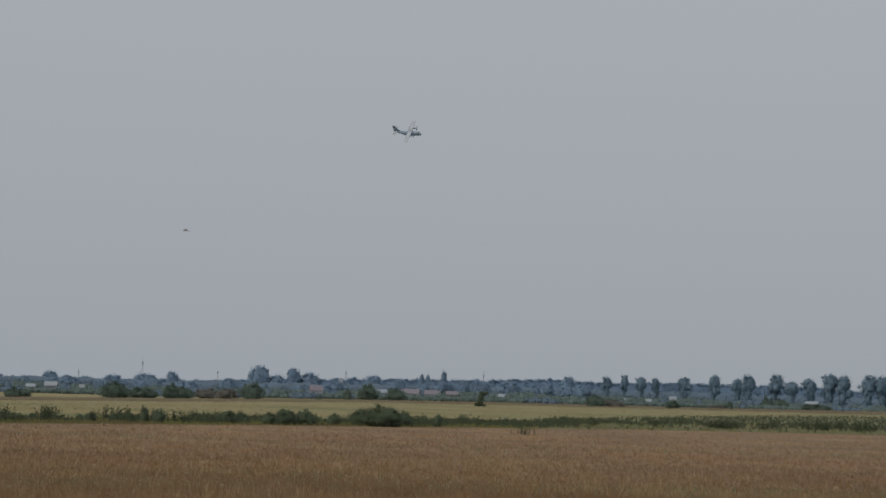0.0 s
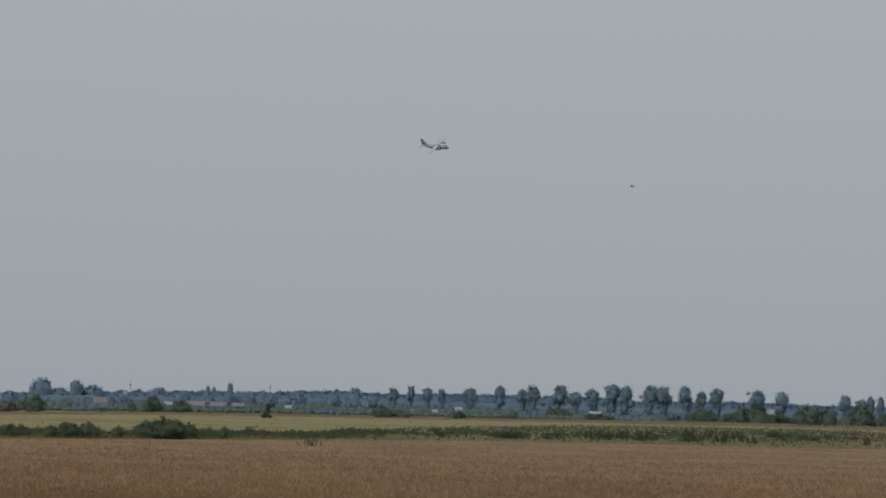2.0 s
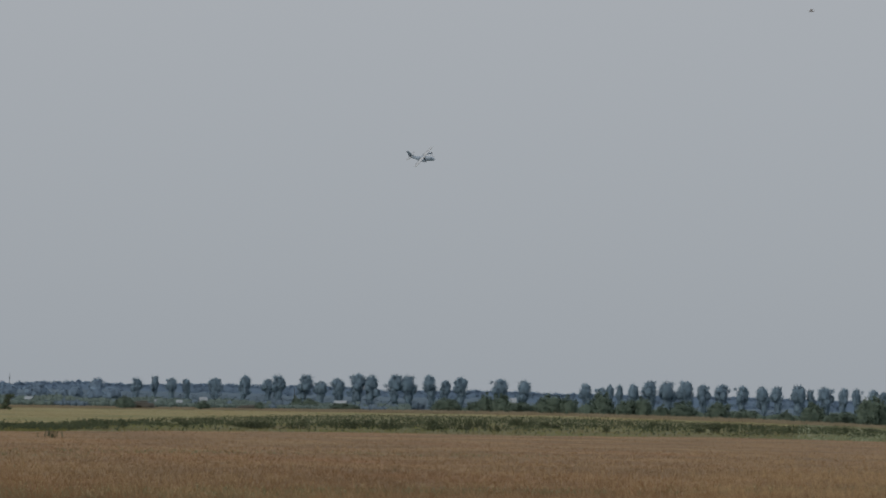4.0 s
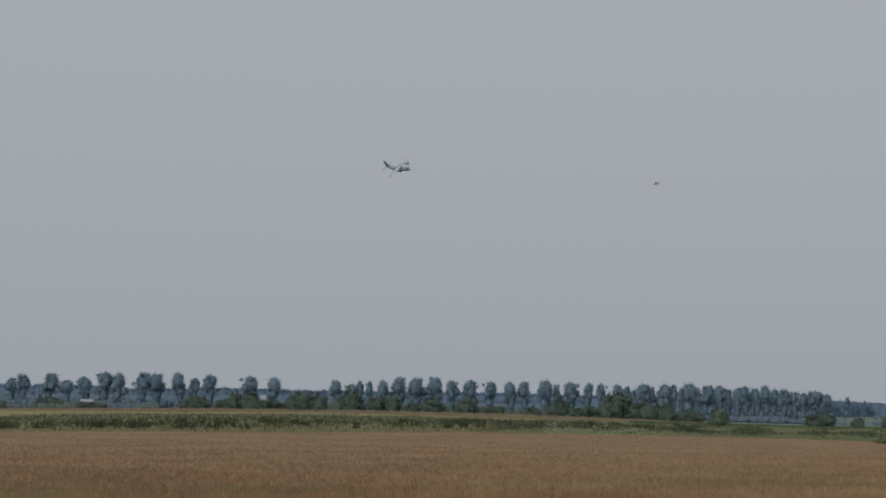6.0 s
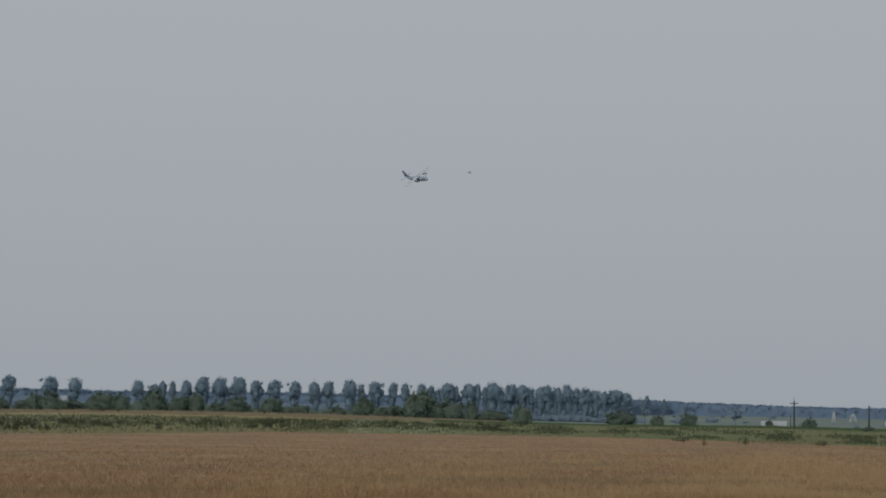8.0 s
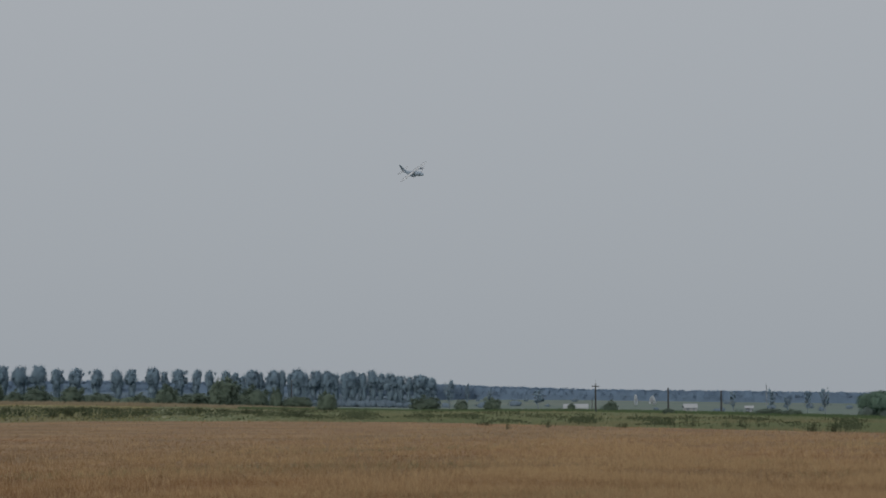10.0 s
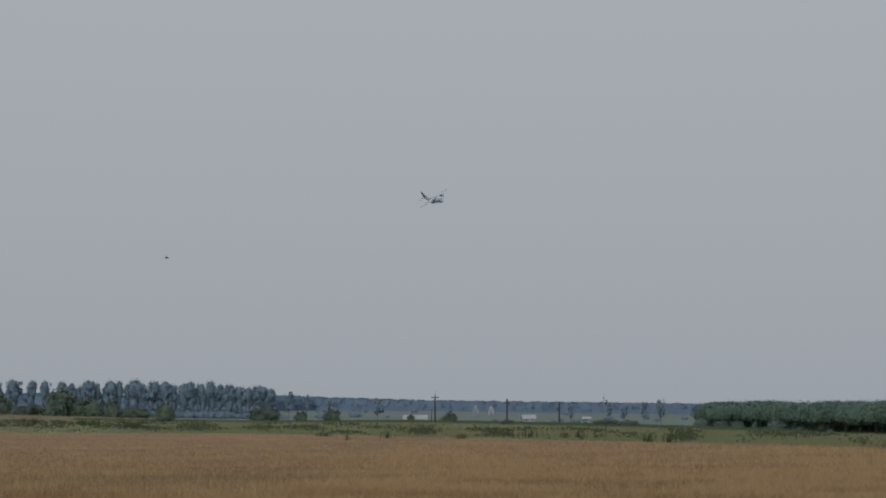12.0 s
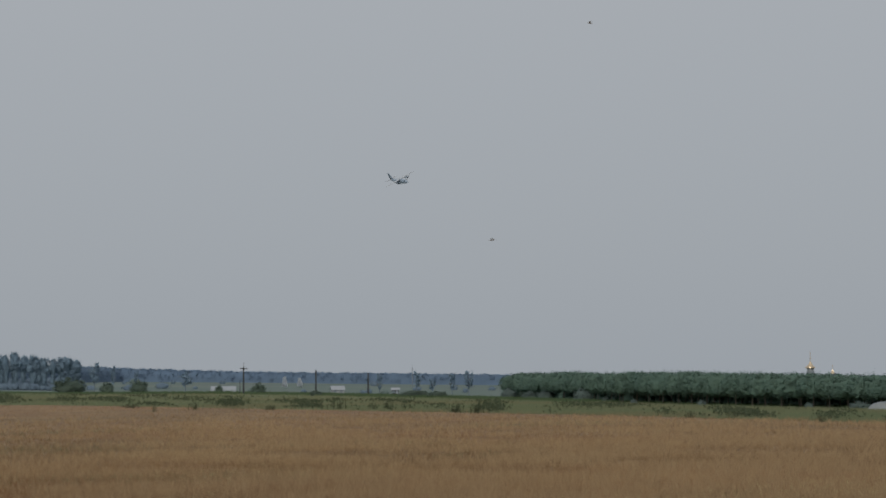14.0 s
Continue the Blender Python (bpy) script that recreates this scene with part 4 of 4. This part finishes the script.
def build_village():
    # rows -2.92 and 16.13 are added houses standing in for unidentified white spots
    rows = [(-11.95, 720, 3.0, 2.4, 3.2, 0, 1), (-11.38, 710, 4.0, 3.0, 4.2, 0, 1), (-10.5, 900, 1.8, 2.8, 3.8, 0, 1), (-3.64, 1020, 6.5, 3.6, 6.0, 1, 0), (-1.89, 1020, 11.5, 3.0, 4.6, 0, 1), (-0.83, 1030, 9.5, 2.9, 5.0, 1, 0),
            (-0.18, 1040, 8.0, 2.7, 4.6, 1, 0), (0.40, 1010, 6.0, 2.8, 4.3, 1, 0), (-2.92, 1700, 3.4, 12.5, 15.6, 0, 1), (1.90, 1020, 3.4, 2.2, 3.4, 0, 1), (5.6, 1040, 2.4, 2.2, 3.0, 0, 1), (6.24, 1030, 2.6, 2.0, 3.0, 0, 1),
            (6.94, 1040, 3.6, 3.2, 4.8, 0, 1), (11.00, 1000, 6.0, 2.8, 4.5, 0, 1), (16.13, 1050, 3.2, 6.5, 8.3, 0, 1)]
    for i, (a, d, w, e, r, red, white) in enumerate(rows):
        house(a, d, w, w * 0.7, e, r, CREAM if red else WHITEWASH, ROOF_RED if red else ROOF_GREY,
              "low house with a haze-dulled red roof among trees" if red else "small whitewashed house with a grey roof among trees", (i * 37) % 30 - 15)


build_village()


def mast(a, d, h, w, label):
    """A lattice mast: three legs, braces and a thin antenna."""
    ob = thing("lattice_mast", label, "mast", "masts on the skyline", Matrix.Translation(spot(a, d)))
    feet = [(w * math.cos(t), w * math.sin(t)) for t in (0, 2.094, 4.189)]
    for x, y in feet:
        part("leg", tube(bmesh.new(), (x, y, 0), (x * 0.45, y * 0.45, h * 0.86), 0.16, 0.12, 5), STEEL, ob)
    n = int(h / 2.2)
    bm = bmesh.new()
    for i in range(n):
        z0, z1 = h * 0.86 * i / n, h * 0.86 * (i + 1) / n
        k0, k1 = 1 - 0.55 * i / n, 1 - 0.55 * (i + 1) / n
        for j in range(3):
            p, q = feet[j], feet[(j + 1) % 3]
            tube(bm, (p[0] * k0, p[1] * k0, z0), (q[0] * k1, q[1] * k1, z1), 0.06, 0.06, 4)
    part("braces", bm, STEEL, ob)
    part("antenna", tube(bmesh.new(), (0, 0, h * 0.84), (0, 0, h), 0.14, 0.08, 5), STEEL, ob)
    bm = bmesh.new()
    for j in range(3):
        t = 2.094 * j + 0.5
        box(bm, w * math.cos(t) * 0.6 - 0.2, w * math.cos(t) * 0.6 + 0.2, w * math.sin(t) * 0.6 - 0.2, w * math.sin(t) * 0.6 + 0.2, h * 0.76, h * 0.84, 0.04)
    part("aerial_panels", bm, STEEL, ob)


for _a, _h, _w in ((-8.77, 38.1, 1.1), (-10.61, 23.8, 0.7), (-6.56, 28.0, 0.7), (-2.77, 30.7, 1.1), (1.33, 30.2, 0.7), (42.63, 25.5, 0.7)):
    mast(_a, 2100, _h, _w, "thin grey lattice mast standing above the distant trees")


def pole(a, d, h, arm=True, stay=False):
    """A wooden line pole with a crossarm and insulators."""
    ob = thing("line_pole", "weathered wooden line pole with a crossarm in the meadow" if arm else "plain weathered wooden pole in the meadow", "pole", "line poles", Matrix.Translation(spot(a, d)) @ pose(0, 0, 0, 0, 0, -a))
    part("post", tube(bmesh.new(), (0, 0, -0.3), (0, 0, h), 0.2, 0.13, 8), TIMBER, ob)
    if arm:
        part("crossarm", box(bmesh.new(), -0.75, 0.75, -0.2, -0.08, h - 0.62, h - 0.46, 0.02), TIMBER, ob)
        for x in (-0.65, 0, 0.65):
            part("insulator", tube(bmesh.new(), (x, -0.14, h - 0.46), (x, -0.14, h - 0.26 + (1.0 if x == 0 else 0)), 0.06, 0.04, 6), WHITEWASH, ob, "pale porcelain insulator")
    if stay:
        part("stay", tube(bmesh.new(), (-0.75, 0, -0.3), (-0.7, 0, h * 0.5), 0.09, 0.06, 6), TIMBER, ob)
    return ob


pole(37.62, 385, 5.7, True, True)
pole(39.76, 382, 4.9, False)
pole(41.31, 370, 4.3, False)
pole(28.59, 700, 10.0, True)
pole(26.5, 900, 9.0, True)
pole(9.62, 900, 9.6, False)


def tunnel(a, d, w, h, length, label, turn=0.0):
    """A plastic-film growing tunnel: hoops and a skin with thickness."""
    ob = thing("growing_tunnel", label, "greenhouse", "", Matrix.Translation(spot(a, d)) @ pose(0, 0, 0, 0, 0, -a + turn))
    bm = bmesh.new()
    n = 12
    rows = []
    for y in (-length / 2, length / 2):
        for k in (1.0, 0.985):
            rows.append([bm.verts.new((-k * w / 2 * math.cos(math.pi * i / n), y, k * h * math.sin(math.pi * i / n))) for i in range(n + 1)])
    for p, q in ((0, 2), (1, 3), (0, 1), (2, 3)):
        for i in range(n):
            bm.faces.new((rows[p][i], rows[p][i + 1], rows[q][i + 1], rows[q][i]))
    bmesh.ops.recalc_face_normals(bm, faces=bm.faces)
    for k in (0, 2):
        bm.faces.new(rows[k])
    part("film_cover", bm, FILM, ob)
    for y in np.linspace(-length / 2, length / 2, 5):
        bm = bmesh.new()
        for i in range(n):
            p0, p1 = math.pi * i / n, math.pi * (i + 1) / n
            tube(bm, (-w / 2 * math.cos(p0), y, h * math.sin(p0)), (-w / 2 * math.cos(p1), y, h * math.sin(p1)), 0.03, 0.03, 4)
        part("hoop", bm, STEEL, ob)
    return ob


tunnel(37.03, 800, 4.5, 2.3, 10.5, "long low white film tunnel across the meadow", 90)
tunnel(56.45, 192, 3.2, 0.85, 5.0, "low pale film tunnel beside the plantation")
house(40.40, 697, 4.5, 3.2, 1.5, 2.7, CREAM, WHITEWASH, "small pinkish shed with a white roof in the meadow", 8, "shed")
house(42.12, 607, 2.2, 1.8, 1.6, 2.1, TIMBER, WHITEWASH, "tiny timber shed with a pale roof", 0, "shed")


WATER = material("water_spray", (0.80, 0.83, 0.86), (0.88, 0.90, 0.92), 0.5, rough=0.3, island=True, gloss=0.5, through_leaf=0.6)
JETS = []


def water_jet(a, d, rise, reach, seed, label):
    """An irrigation jet: a sprinkler stand and drops strewn along a falling arc that widens."""
    rng = np.random.default_rng(seed)
    ob = thing("water_jet", label, "sprinkler", "irrigation sprinklers", Matrix.Translation(spot(a, d)))
    part("stand", tube(bmesh.new(), (0, 0, -0.3), (0, 0, 1.2), 0.12, 0.08, 6), STEEL, ob)
    n = 3000
    t = rng.random(n) ** 0.7
    wide = 0.15 + 1.1 * t
    c = np.stack([reach * t, rng.normal(0, 1, n) * wide * 0.5, 1.2 + rise * (1 - (1 - 1.9 * t) ** 2)], 1)
    c[:, 2] -= rng.random(n) * (c[:, 2] - 0.4) * t ** 0.5
    c[:, 0] += rng.normal(0, 0.4, n)
    c[:, 2] = np.maximum(c[:, 2], 0.1)
    u = rng.normal(size=(n, 3)) * 0.3
    v = rng.normal(size=(n, 3)) * 0.3
    part("spray", quad_mesh("spray", np.stack([c - u, c + v, c + u, c - v], 1), WATER), None, ob, "white cloud of water drops")
    JETS.append((ob, spot(a, d), a))


water_jet(38.78, 1900, 9.5, 4.2, 31, "white irrigation jet over the far field")
water_jet(39.22, 2000, 8.0, 6.0, 32, "fainter arching irrigation jet over the far field")


def turret(ob, x, y, z, r, h_drum, h_roof, spire):
    """Drum, flared gilded roof, finial and cross."""
    drum = part("drum", loft(bmesh.new(), [[(x + r * math.cos(math.pi * i / 4), y + r * math.sin(math.pi * i / 4), zz) for i in range(8)] for zz in (z, z + h_drum)]), WHITEWASH, ob, "white octagonal drum")
    for i in range(8):
        t = math.pi * (i + 0.5) / 4
        p = part("drum_window", box(bmesh.new(), -0.03, 0.06, -r * 0.08, r * 0.08, z + h_drum * 0.3, z + h_drum * 0.75), HAZED_PANE, drum)
        p.matrix_basis = pose(x + r * 0.925 * math.cos(t), y + r * 0.925 * math.sin(t), 0, 0, 0, math.degrees(t))
    prof = [(1.0, -0.02), (1.5, 0.0), (1.54, 0.06), (1.3, 0.17), (0.98, 0.32), (0.6, 0.52), (0.34, 0.74), (0.15, 0.92), (0.05, 1.0)]
    bm = loft(bmesh.new(), [[(x + r * k * math.cos(math.pi * i / 8), y + r * k * math.sin(math.pi * i / 8), z + h_drum + h_roof * u) for i in range(16)] for k, u in prof])
    part("gilded_roof", bm, GOLD, ob, "shining gilded flared roof")
    top = z + h_drum + h_roof
    bm = tube(bmesh.new(), (x, y, top - 0.2), (x, y, top + spire), 0.16 * r / 1.6, 0.05, 6)
    bmesh.ops.create_uvsphere(bm, u_segments=8, v_segments=6, radius=0.2 * r, matrix=Matrix.Translation((x, y, top + spire * 0.25)))
    box(bm, x - 0.35 * r, x + 0.35 * r, y - 0.06, y + 0.06, top + spire * 0.7, top + spire * 0.7 + 0.14)
    part("cross", bm, GOLD, ob)


def church():
    a, d = 54.36, 950
    ob = thing("church", "white church with gilded turret roofs behind the plantation", "church", "", Matrix.Translation(spot(a, d)) @ pose(0, 0, 0, 0, 0, -a))
    part("nave", box(bmesh.new(), -3.2, 14.5, 0.5, 9.0, -0.3, 8.2, 0.1), WHITEWASH, ob)
    bm = bmesh.new()
    v = [[bm.verts.new(p) for p in ((x, 0.1, 8.2), (x, 9.4, 8.2), (x, 4.75, 9.6))] for x in (-3.5, 14.8)]
    for i in range(3):
        bm.faces.new((v[0][i], v[0][(i + 1) % 3], v[1][(i + 1) % 3], v[1][i]))
    bm.faces.new(v[0][::-1])
    bm.faces.new(v[1])
    part("nave_roof", bm, ROOF_GREY, ob)
    part("tower", box(bmesh.new(), -1.9, 1.9, 0.2, 4.0, -0.3, 10.3, 0.1), WHITEWASH, ob)
    turret(ob, 0, 2.1, 10.3, 1.65, 3.2, 3.4, 5.2)
    turret(ob, 10.6, 4.7, 9.5, 0.75, 1.3, 2.4, 1.9)


church()


def leaning_tree():
    """The wind-bent small tree on the field edge: a leaning trunk and a crown swept to one side."""
    a, d = 1.25, 496
    rng = np.random.default_rng(77)
    ob = thing("leaning_tree", "small dark wind-bent tree leaning over the field edge", "tree", "", Matrix.Translation(spot(a, d)) @ pose(0, 0, 0, 0, 0, -a))
    bm = bmesh.new()
    tube(bm, (-0.2, 0, -0.2), (0, 0, 1.6), 0.28, 0.2)
    tube(bm, (0, 0, 1.5), (0.7, 0.1, 3.0), 0.2, 0.12)
    tube(bm, (0.3, 0, 2.2), (1.9, 0, 3.4), 0.12, 0.05)
    tube(bm, (0.6, 0, 2.8), (0.4, 0, 4.0), 0.1, 0.04)
    part("trunk", bm, BARK, ob)
    lobes = [(-0.1, 0, 1.1, 0.95, 0.9, 0.9), (0.2, 0, 2.3, 0.8, 0.8, 0.8), (0.9, 0, 3.3, 0.8, 0.7, 0.6), (0.2, 0, 3.4, 0.6, 0.6, 0.55), (1.7, 0, 3.5, 0.5, 0.5, 0.35), (-0.8, 0, 0.5, 0.8, 0.7, 0.5), (0.9, 0, 0.4, 0.7, 0.6, 0.4)]
    part("crown", quad_mesh("crown", leaves(rng, lobes, 2600, 0.13, 0.2), SHRUB_LEAF), None, ob)


leaning_tree()


# ---- the aircraft: x forward, y to its left, z up ----
def ring(x, zc, ry, rz, n=16, flat=0.0):
    out = []
    for i in range(n):
        t = 2 * math.pi * i / n
        z = math.sin(t)
        out.append((x, ry * math.cos(t), zc + rz * (max(z, -1 + flat) if flat else z)))
    return out


def wing_panel(bm, stations):
    """stations: y, leading x, trailing x, z, thickness."""
    rings = []
    for y, xl, xt, z, th in stations:
        c = xl - xt
        prof = [(0, 0), (0.08, 0.55), (0.3, 0.9), (0.6, 0.65), (1, 0.04), (0.6, -0.35), (0.3, -0.5), (0.08, -0.4)]
        rings.append([(xl - c * u, y, z + th * v) for u, v in prof])
    return loft(bm, rings)


def build_plane():
    ob = thing("transport_plane", "grey twin-propeller military transport plane in a banked turn", "aircraft")
    body = [(9.3, -0.75, 0.12, 0.12), (8.9, -0.7, 0.62, 0.55), (8.1, -0.55, 1.1, 0.98), (7.0, -0.25, 1.5, 1.4), (5.6, 0, 1.68, 1.68), (3.5, 0, 1.7, 1.7), (-2.5, 0, 1.7, 1.7), (-5.0, 0.25, 1.62, 1.5),
            (-7.5, 0.75, 1.4, 1.15), (-10.0, 1.25, 1.0, 0.8), (-12.3, 1.6, 0.55, 0.5), (-13.4, 1.75, 0.15, 0.18)]
    fus = part("fuselage", loft(bmesh.new(), [ring(x, z, a, b, 18, 0.12) for x, z, a, b in body]), PAINT, ob)
    bm = bmesh.new()
    for s in (-1, 1):
        for x0, x1 in ((7.05, 7.5), (6.4, 6.9)):
            box(bm, x0, x1, s * 1.02 - 0.36, s * 1.02 + 0.36, 0.55, 0.98, 0.05)
    part("cockpit_windows", bm, GLASS, fus, "dark cockpit glazing")
    part("wing_box", loft(bmesh.new(), [ring(2.2, 1.75, 0.3, 0.1), ring(1.6, 1.8, 1.3, 0.42), ring(-1.6, 1.8, 1.4, 0.42), ring(-3.2, 1.7, 0.4, 0.1)]), PAINT, ob)
    for s, n in ((1, "left_wing"), (-1, "right_wing")):
        part(n, wing_panel(bmesh.new(), [(0, 1.85, -1.75, 1.95, 0.48), (s * 4.6, 1.85, -1.75, 1.95, 0.46), (s * 13.6, 1.15, -0.95, 1.8, 0.26), (s * 14.35, 0.75, -0.75, 1.8, 0.14)]), PAINT_SUNLIT, ob, "grey tapered wing, lightened as if sunlit")
        nac = part("engine_nacelle", loft(bmesh.new(), [ring(4.2, 1.55, 0.32, 0.34, 12), ring(3.8, 1.5, 0.52, 0.55, 12), ring(2.0, 1.5, 0.62, 0.68, 12), ring(-0.6, 1.45, 0.55, 0.55, 12), ring(-2.3, 1.6, 0.18, 0.2, 12)]), PAINT, ob)
        nac.location = (0, s * 4.9, 0)
        sp = part("landing_gear_pod", loft(bmesh.new(), [ring(2.6, -1.05, 0.1, 0.12, 10), ring(1.8, -1.1, 0.5, 0.5, 10), ring(-2.2, -1.1, 0.55, 0.52, 10), ring(-3.8, -0.95, 0.1, 0.12, 10)]), PAINT, ob)
        sp.location = (0, s * 1.75, 0)
        part("tailplane", wing_panel(bmesh.new(), [(s * 0.2, -9.7, -12.8, 1.95, 0.3), (s * 5.6, -11.1, -12.75, 2.1, 0.14)]), PAINT_SUNLIT if s > 0 else PAINT_SUNLIT, ob, "grey tailplane, lightened as if sunlit")
    bm = bmesh.new()
    prof = [(0, 0), (0.1, 0.5), (0.4, 0.8), (1, 0.05), (0.4, -0.8), (0.1, -0.5)]
    loft(bm, [[(xl - (xl - xt) * u, th * v, z) for u, v in prof] for xl, xt, z, th in ((-5.6, -13.0, 1.5, 0.14), (-8.3, -13.1, 2.4, 0.3), (-9.3, -13.25, 3.2, 0.3), (-11.6, -14.0, 6.6, 0.18), (-12.1, -14.0, 6.9, 0.06))])
    part("tail_fin", bm, PAINT, ob)
    props = []
    for s in (1, -1):
        prop = part("propeller", loft(bmesh.new(), [ring(0.75, 0, 0.03, 0.03, 10), ring(0.5, 0, 0.2, 0.2, 10), ring(0.0, 0, 0.32, 0.32, 10), ring(-0.1, 0, 0.3, 0.3, 10)]), PAINT, ob)
        prop.location = (4.3, s * 4.9, 1.55)
        for i in range(6):
            bm = bmesh.new()
            loft(bm, [[(0.05 + 0.12 * v, w * v2, r) for v, v2 in ((0.25, -1), (0.5, 0), (-0.25, 1), (-0.5, 0))] for r, w in ((0.25, 0.08), (0.9, 0.17), (1.6, 0.15), (2.05, 0.06))])
            bl = part("blade", bm, BLADE, prop)
            bl.matrix_basis = pose(0, 0, 0, 60 * i, 0, 0)
        props.append((prop, s))
    return ob, props


PLANE, PROPS = build_plane()


def build_insect():
    """A small fly: a two-part body, two glassy wings."""
    ob = thing("flying_insect", "small brown insect in flight near the camera", "insect", "insects in the air")
    bm = bmesh.new()
    bmesh.ops.create_icosphere(bm, subdivisions=2, radius=1, matrix=Matrix.Diagonal((0.0075, 0.0028, 0.0028, 1)))
    bmesh.ops.create_icosphere(bm, subdivisions=1, radius=0.0026, matrix=Matrix.Translation((0.0085, 0, 0.0004)))
    part("body", bm, INSECT, ob)
    for s in (1, -1):
        bm = bmesh.new()
        loft(bm, [[(x + 0.002, s * y, 0.002 + z + 0.003 * y / 0.012) for x, z in ((w, 0), (0, 0.0002), (-w, 0), (0, -0.0002))] for y, w in ((0.001, 0.0012), (0.006, 0.0036), (0.011, 0.003), (0.013, 0.001))])
        part("wing", bm, INSECT_WING, ob, "pale translucent wing")
    return ob


INSECT = material("insect_brown", (0.26, 0.24, 0.22), (0.32, 0.3, 0.28), 300.0)
INSECT_WING = material("insect_wing", (0.34, 0.31, 0.27), (0.42, 0.39, 0.34), 300.0, through_leaf=0.6)
# moment, place at that moment, speed across the view
SWARM = [(0.0, -0.934, 6.914, 3.574, 2.6),
    (2.0, 1.648, 7.768, 3.97, -2.4),
    (4.0, 2.872, 6.217, 4.448, 2.8),
    (6.5, 2.002, 6.122, 3.876, -2.2),
    (8.0, 4.193, 7.883, 4.129, 2.5),
    (11.0, 4.347, 4.765, 3.807, -2.7),
    (12.5, 4.638, 5.853, 3.691, 2.3),
    (14.0, 4.588, 4.58, 3.477, -2.5),
    (14.0, 5.844, 5.261, 4.473, 2.2)]
INSECTS = [build_insect()]
INSECTS += [copy_thing(INSECTS[0], Matrix()) for _ in SWARM[1:]]
FLIGHT = [
    (0.0, -29.0, 1502.2, 210.4, 105.1, -2.2, 44.2), (0.5, 14.7, 1492.4, 220.3, 108.6, -2.3, 41.3), (1.0, 63.4, 1483.1, 216.6, 112.3, -2.4, 38.3),
    (1.5, 108.6, 1472.5, 213.0, 115.9, -2.5, 35.4), (2.0, 156.1, 1460.2, 209.5, 119.6, -2.6, 32.5), (2.5, 200.2, 1447.6, 206.1, 123.5, -2.7, 34.3),
    (3.0, 246.1, 1433.4, 201.6, 127.5, -2.9, 36.2), (3.5, 287.6, 1418.4, 197.9, 131.3, -3.0, 38.1), (4.0, 331.9, 1401.6, 193.4, 135.3, -3.2, 40.0),
    (4.2, 349.1, 1395.3, 191.9, 136.6, -3.2, 39.8), (6.3, 509.1, 1320.7, 181.8, 150.2, -3.5, 37.3), (6.5, 523.3, 1312.9, 180.5, 151.5, -3.5, 37.1),
    (7.0, 558.9, 1292.1, 178.9, 154.7, -3.6, 36.5), (7.5, 590.5, 1272.0, 177.1, 157.7, -3.6, 35.9), (8.0, 625.7, 1255.5, 175.6, 160.3, -4.3, 35.8),
    (8.5, 657.3, 1239.7, 174.6, 162.7, -4.9, 35.8), (11.0, 806.2, 1151.3, 164.4, 174.7, -7.9, 35.4), (11.5, 840.3, 1145.0, 162.8, 176.7, -7.4, 34.3),
    (12.0, 876.5, 1136.5, 161.1, 178.8, -7.0, 33.3), (12.5, 909.4, 1129.8, 159.7, 180.7, -6.5, 32.2), (13.0, 943.3, 1121.5, 158.7, 182.6, -6.0, 31.1),
    (13.5, 974.7, 1114.6, 158.9, 184.5, -5.6, 30.0), (14.0, 1006.8, 1106.6, 159.5, 186.3, -5.1, 28.9)]


def motions():
    """The plane's banked turn (time, place, heading, pitch, bank) and its propellers."""
    walk(PLANE, [(t, pose(x, y, z, bank, -pitch, 90 - heading)) for t, x, y, z, heading, pitch, bank in FLIGHT])
    # the sprinklers swing slowly round
    for (jet, foot, a), turns in zip(JETS, ((150, 120, 60, 48, 40), (10, 20, 35, 45, 50))):
        walk(jet, [(t, Matrix.Translation(foot) @ pose(0, 0, 0, 0, 0, k - a)) for t, k in zip((0, 7, 11, 12.5, 14), turns)])
    for bug, (when, x, y, z, v) in zip(INSECTS, SWARM):
        flat = Vector((y, -x, 0)).normalized()
        rows = []
        for t in sorted({*range(15), when}):
            p = Vector((x, y, z)) + flat * v * (t - when) + Vector((0, 0, 0.12 * math.sin(1.7 * (t - when))))
            rows.append((t, Matrix.Translation(p) @ pose(0, 0, 0, 0, 8, math.degrees(math.atan2(flat.y * v, flat.x * v)))))
        walk(bug, rows)
    for prop, s in PROPS:
        walk(prop, [(k / 10, pose(4.3, s * 4.9, 1.55, 79 * k)) for k in range(141)])


motions()
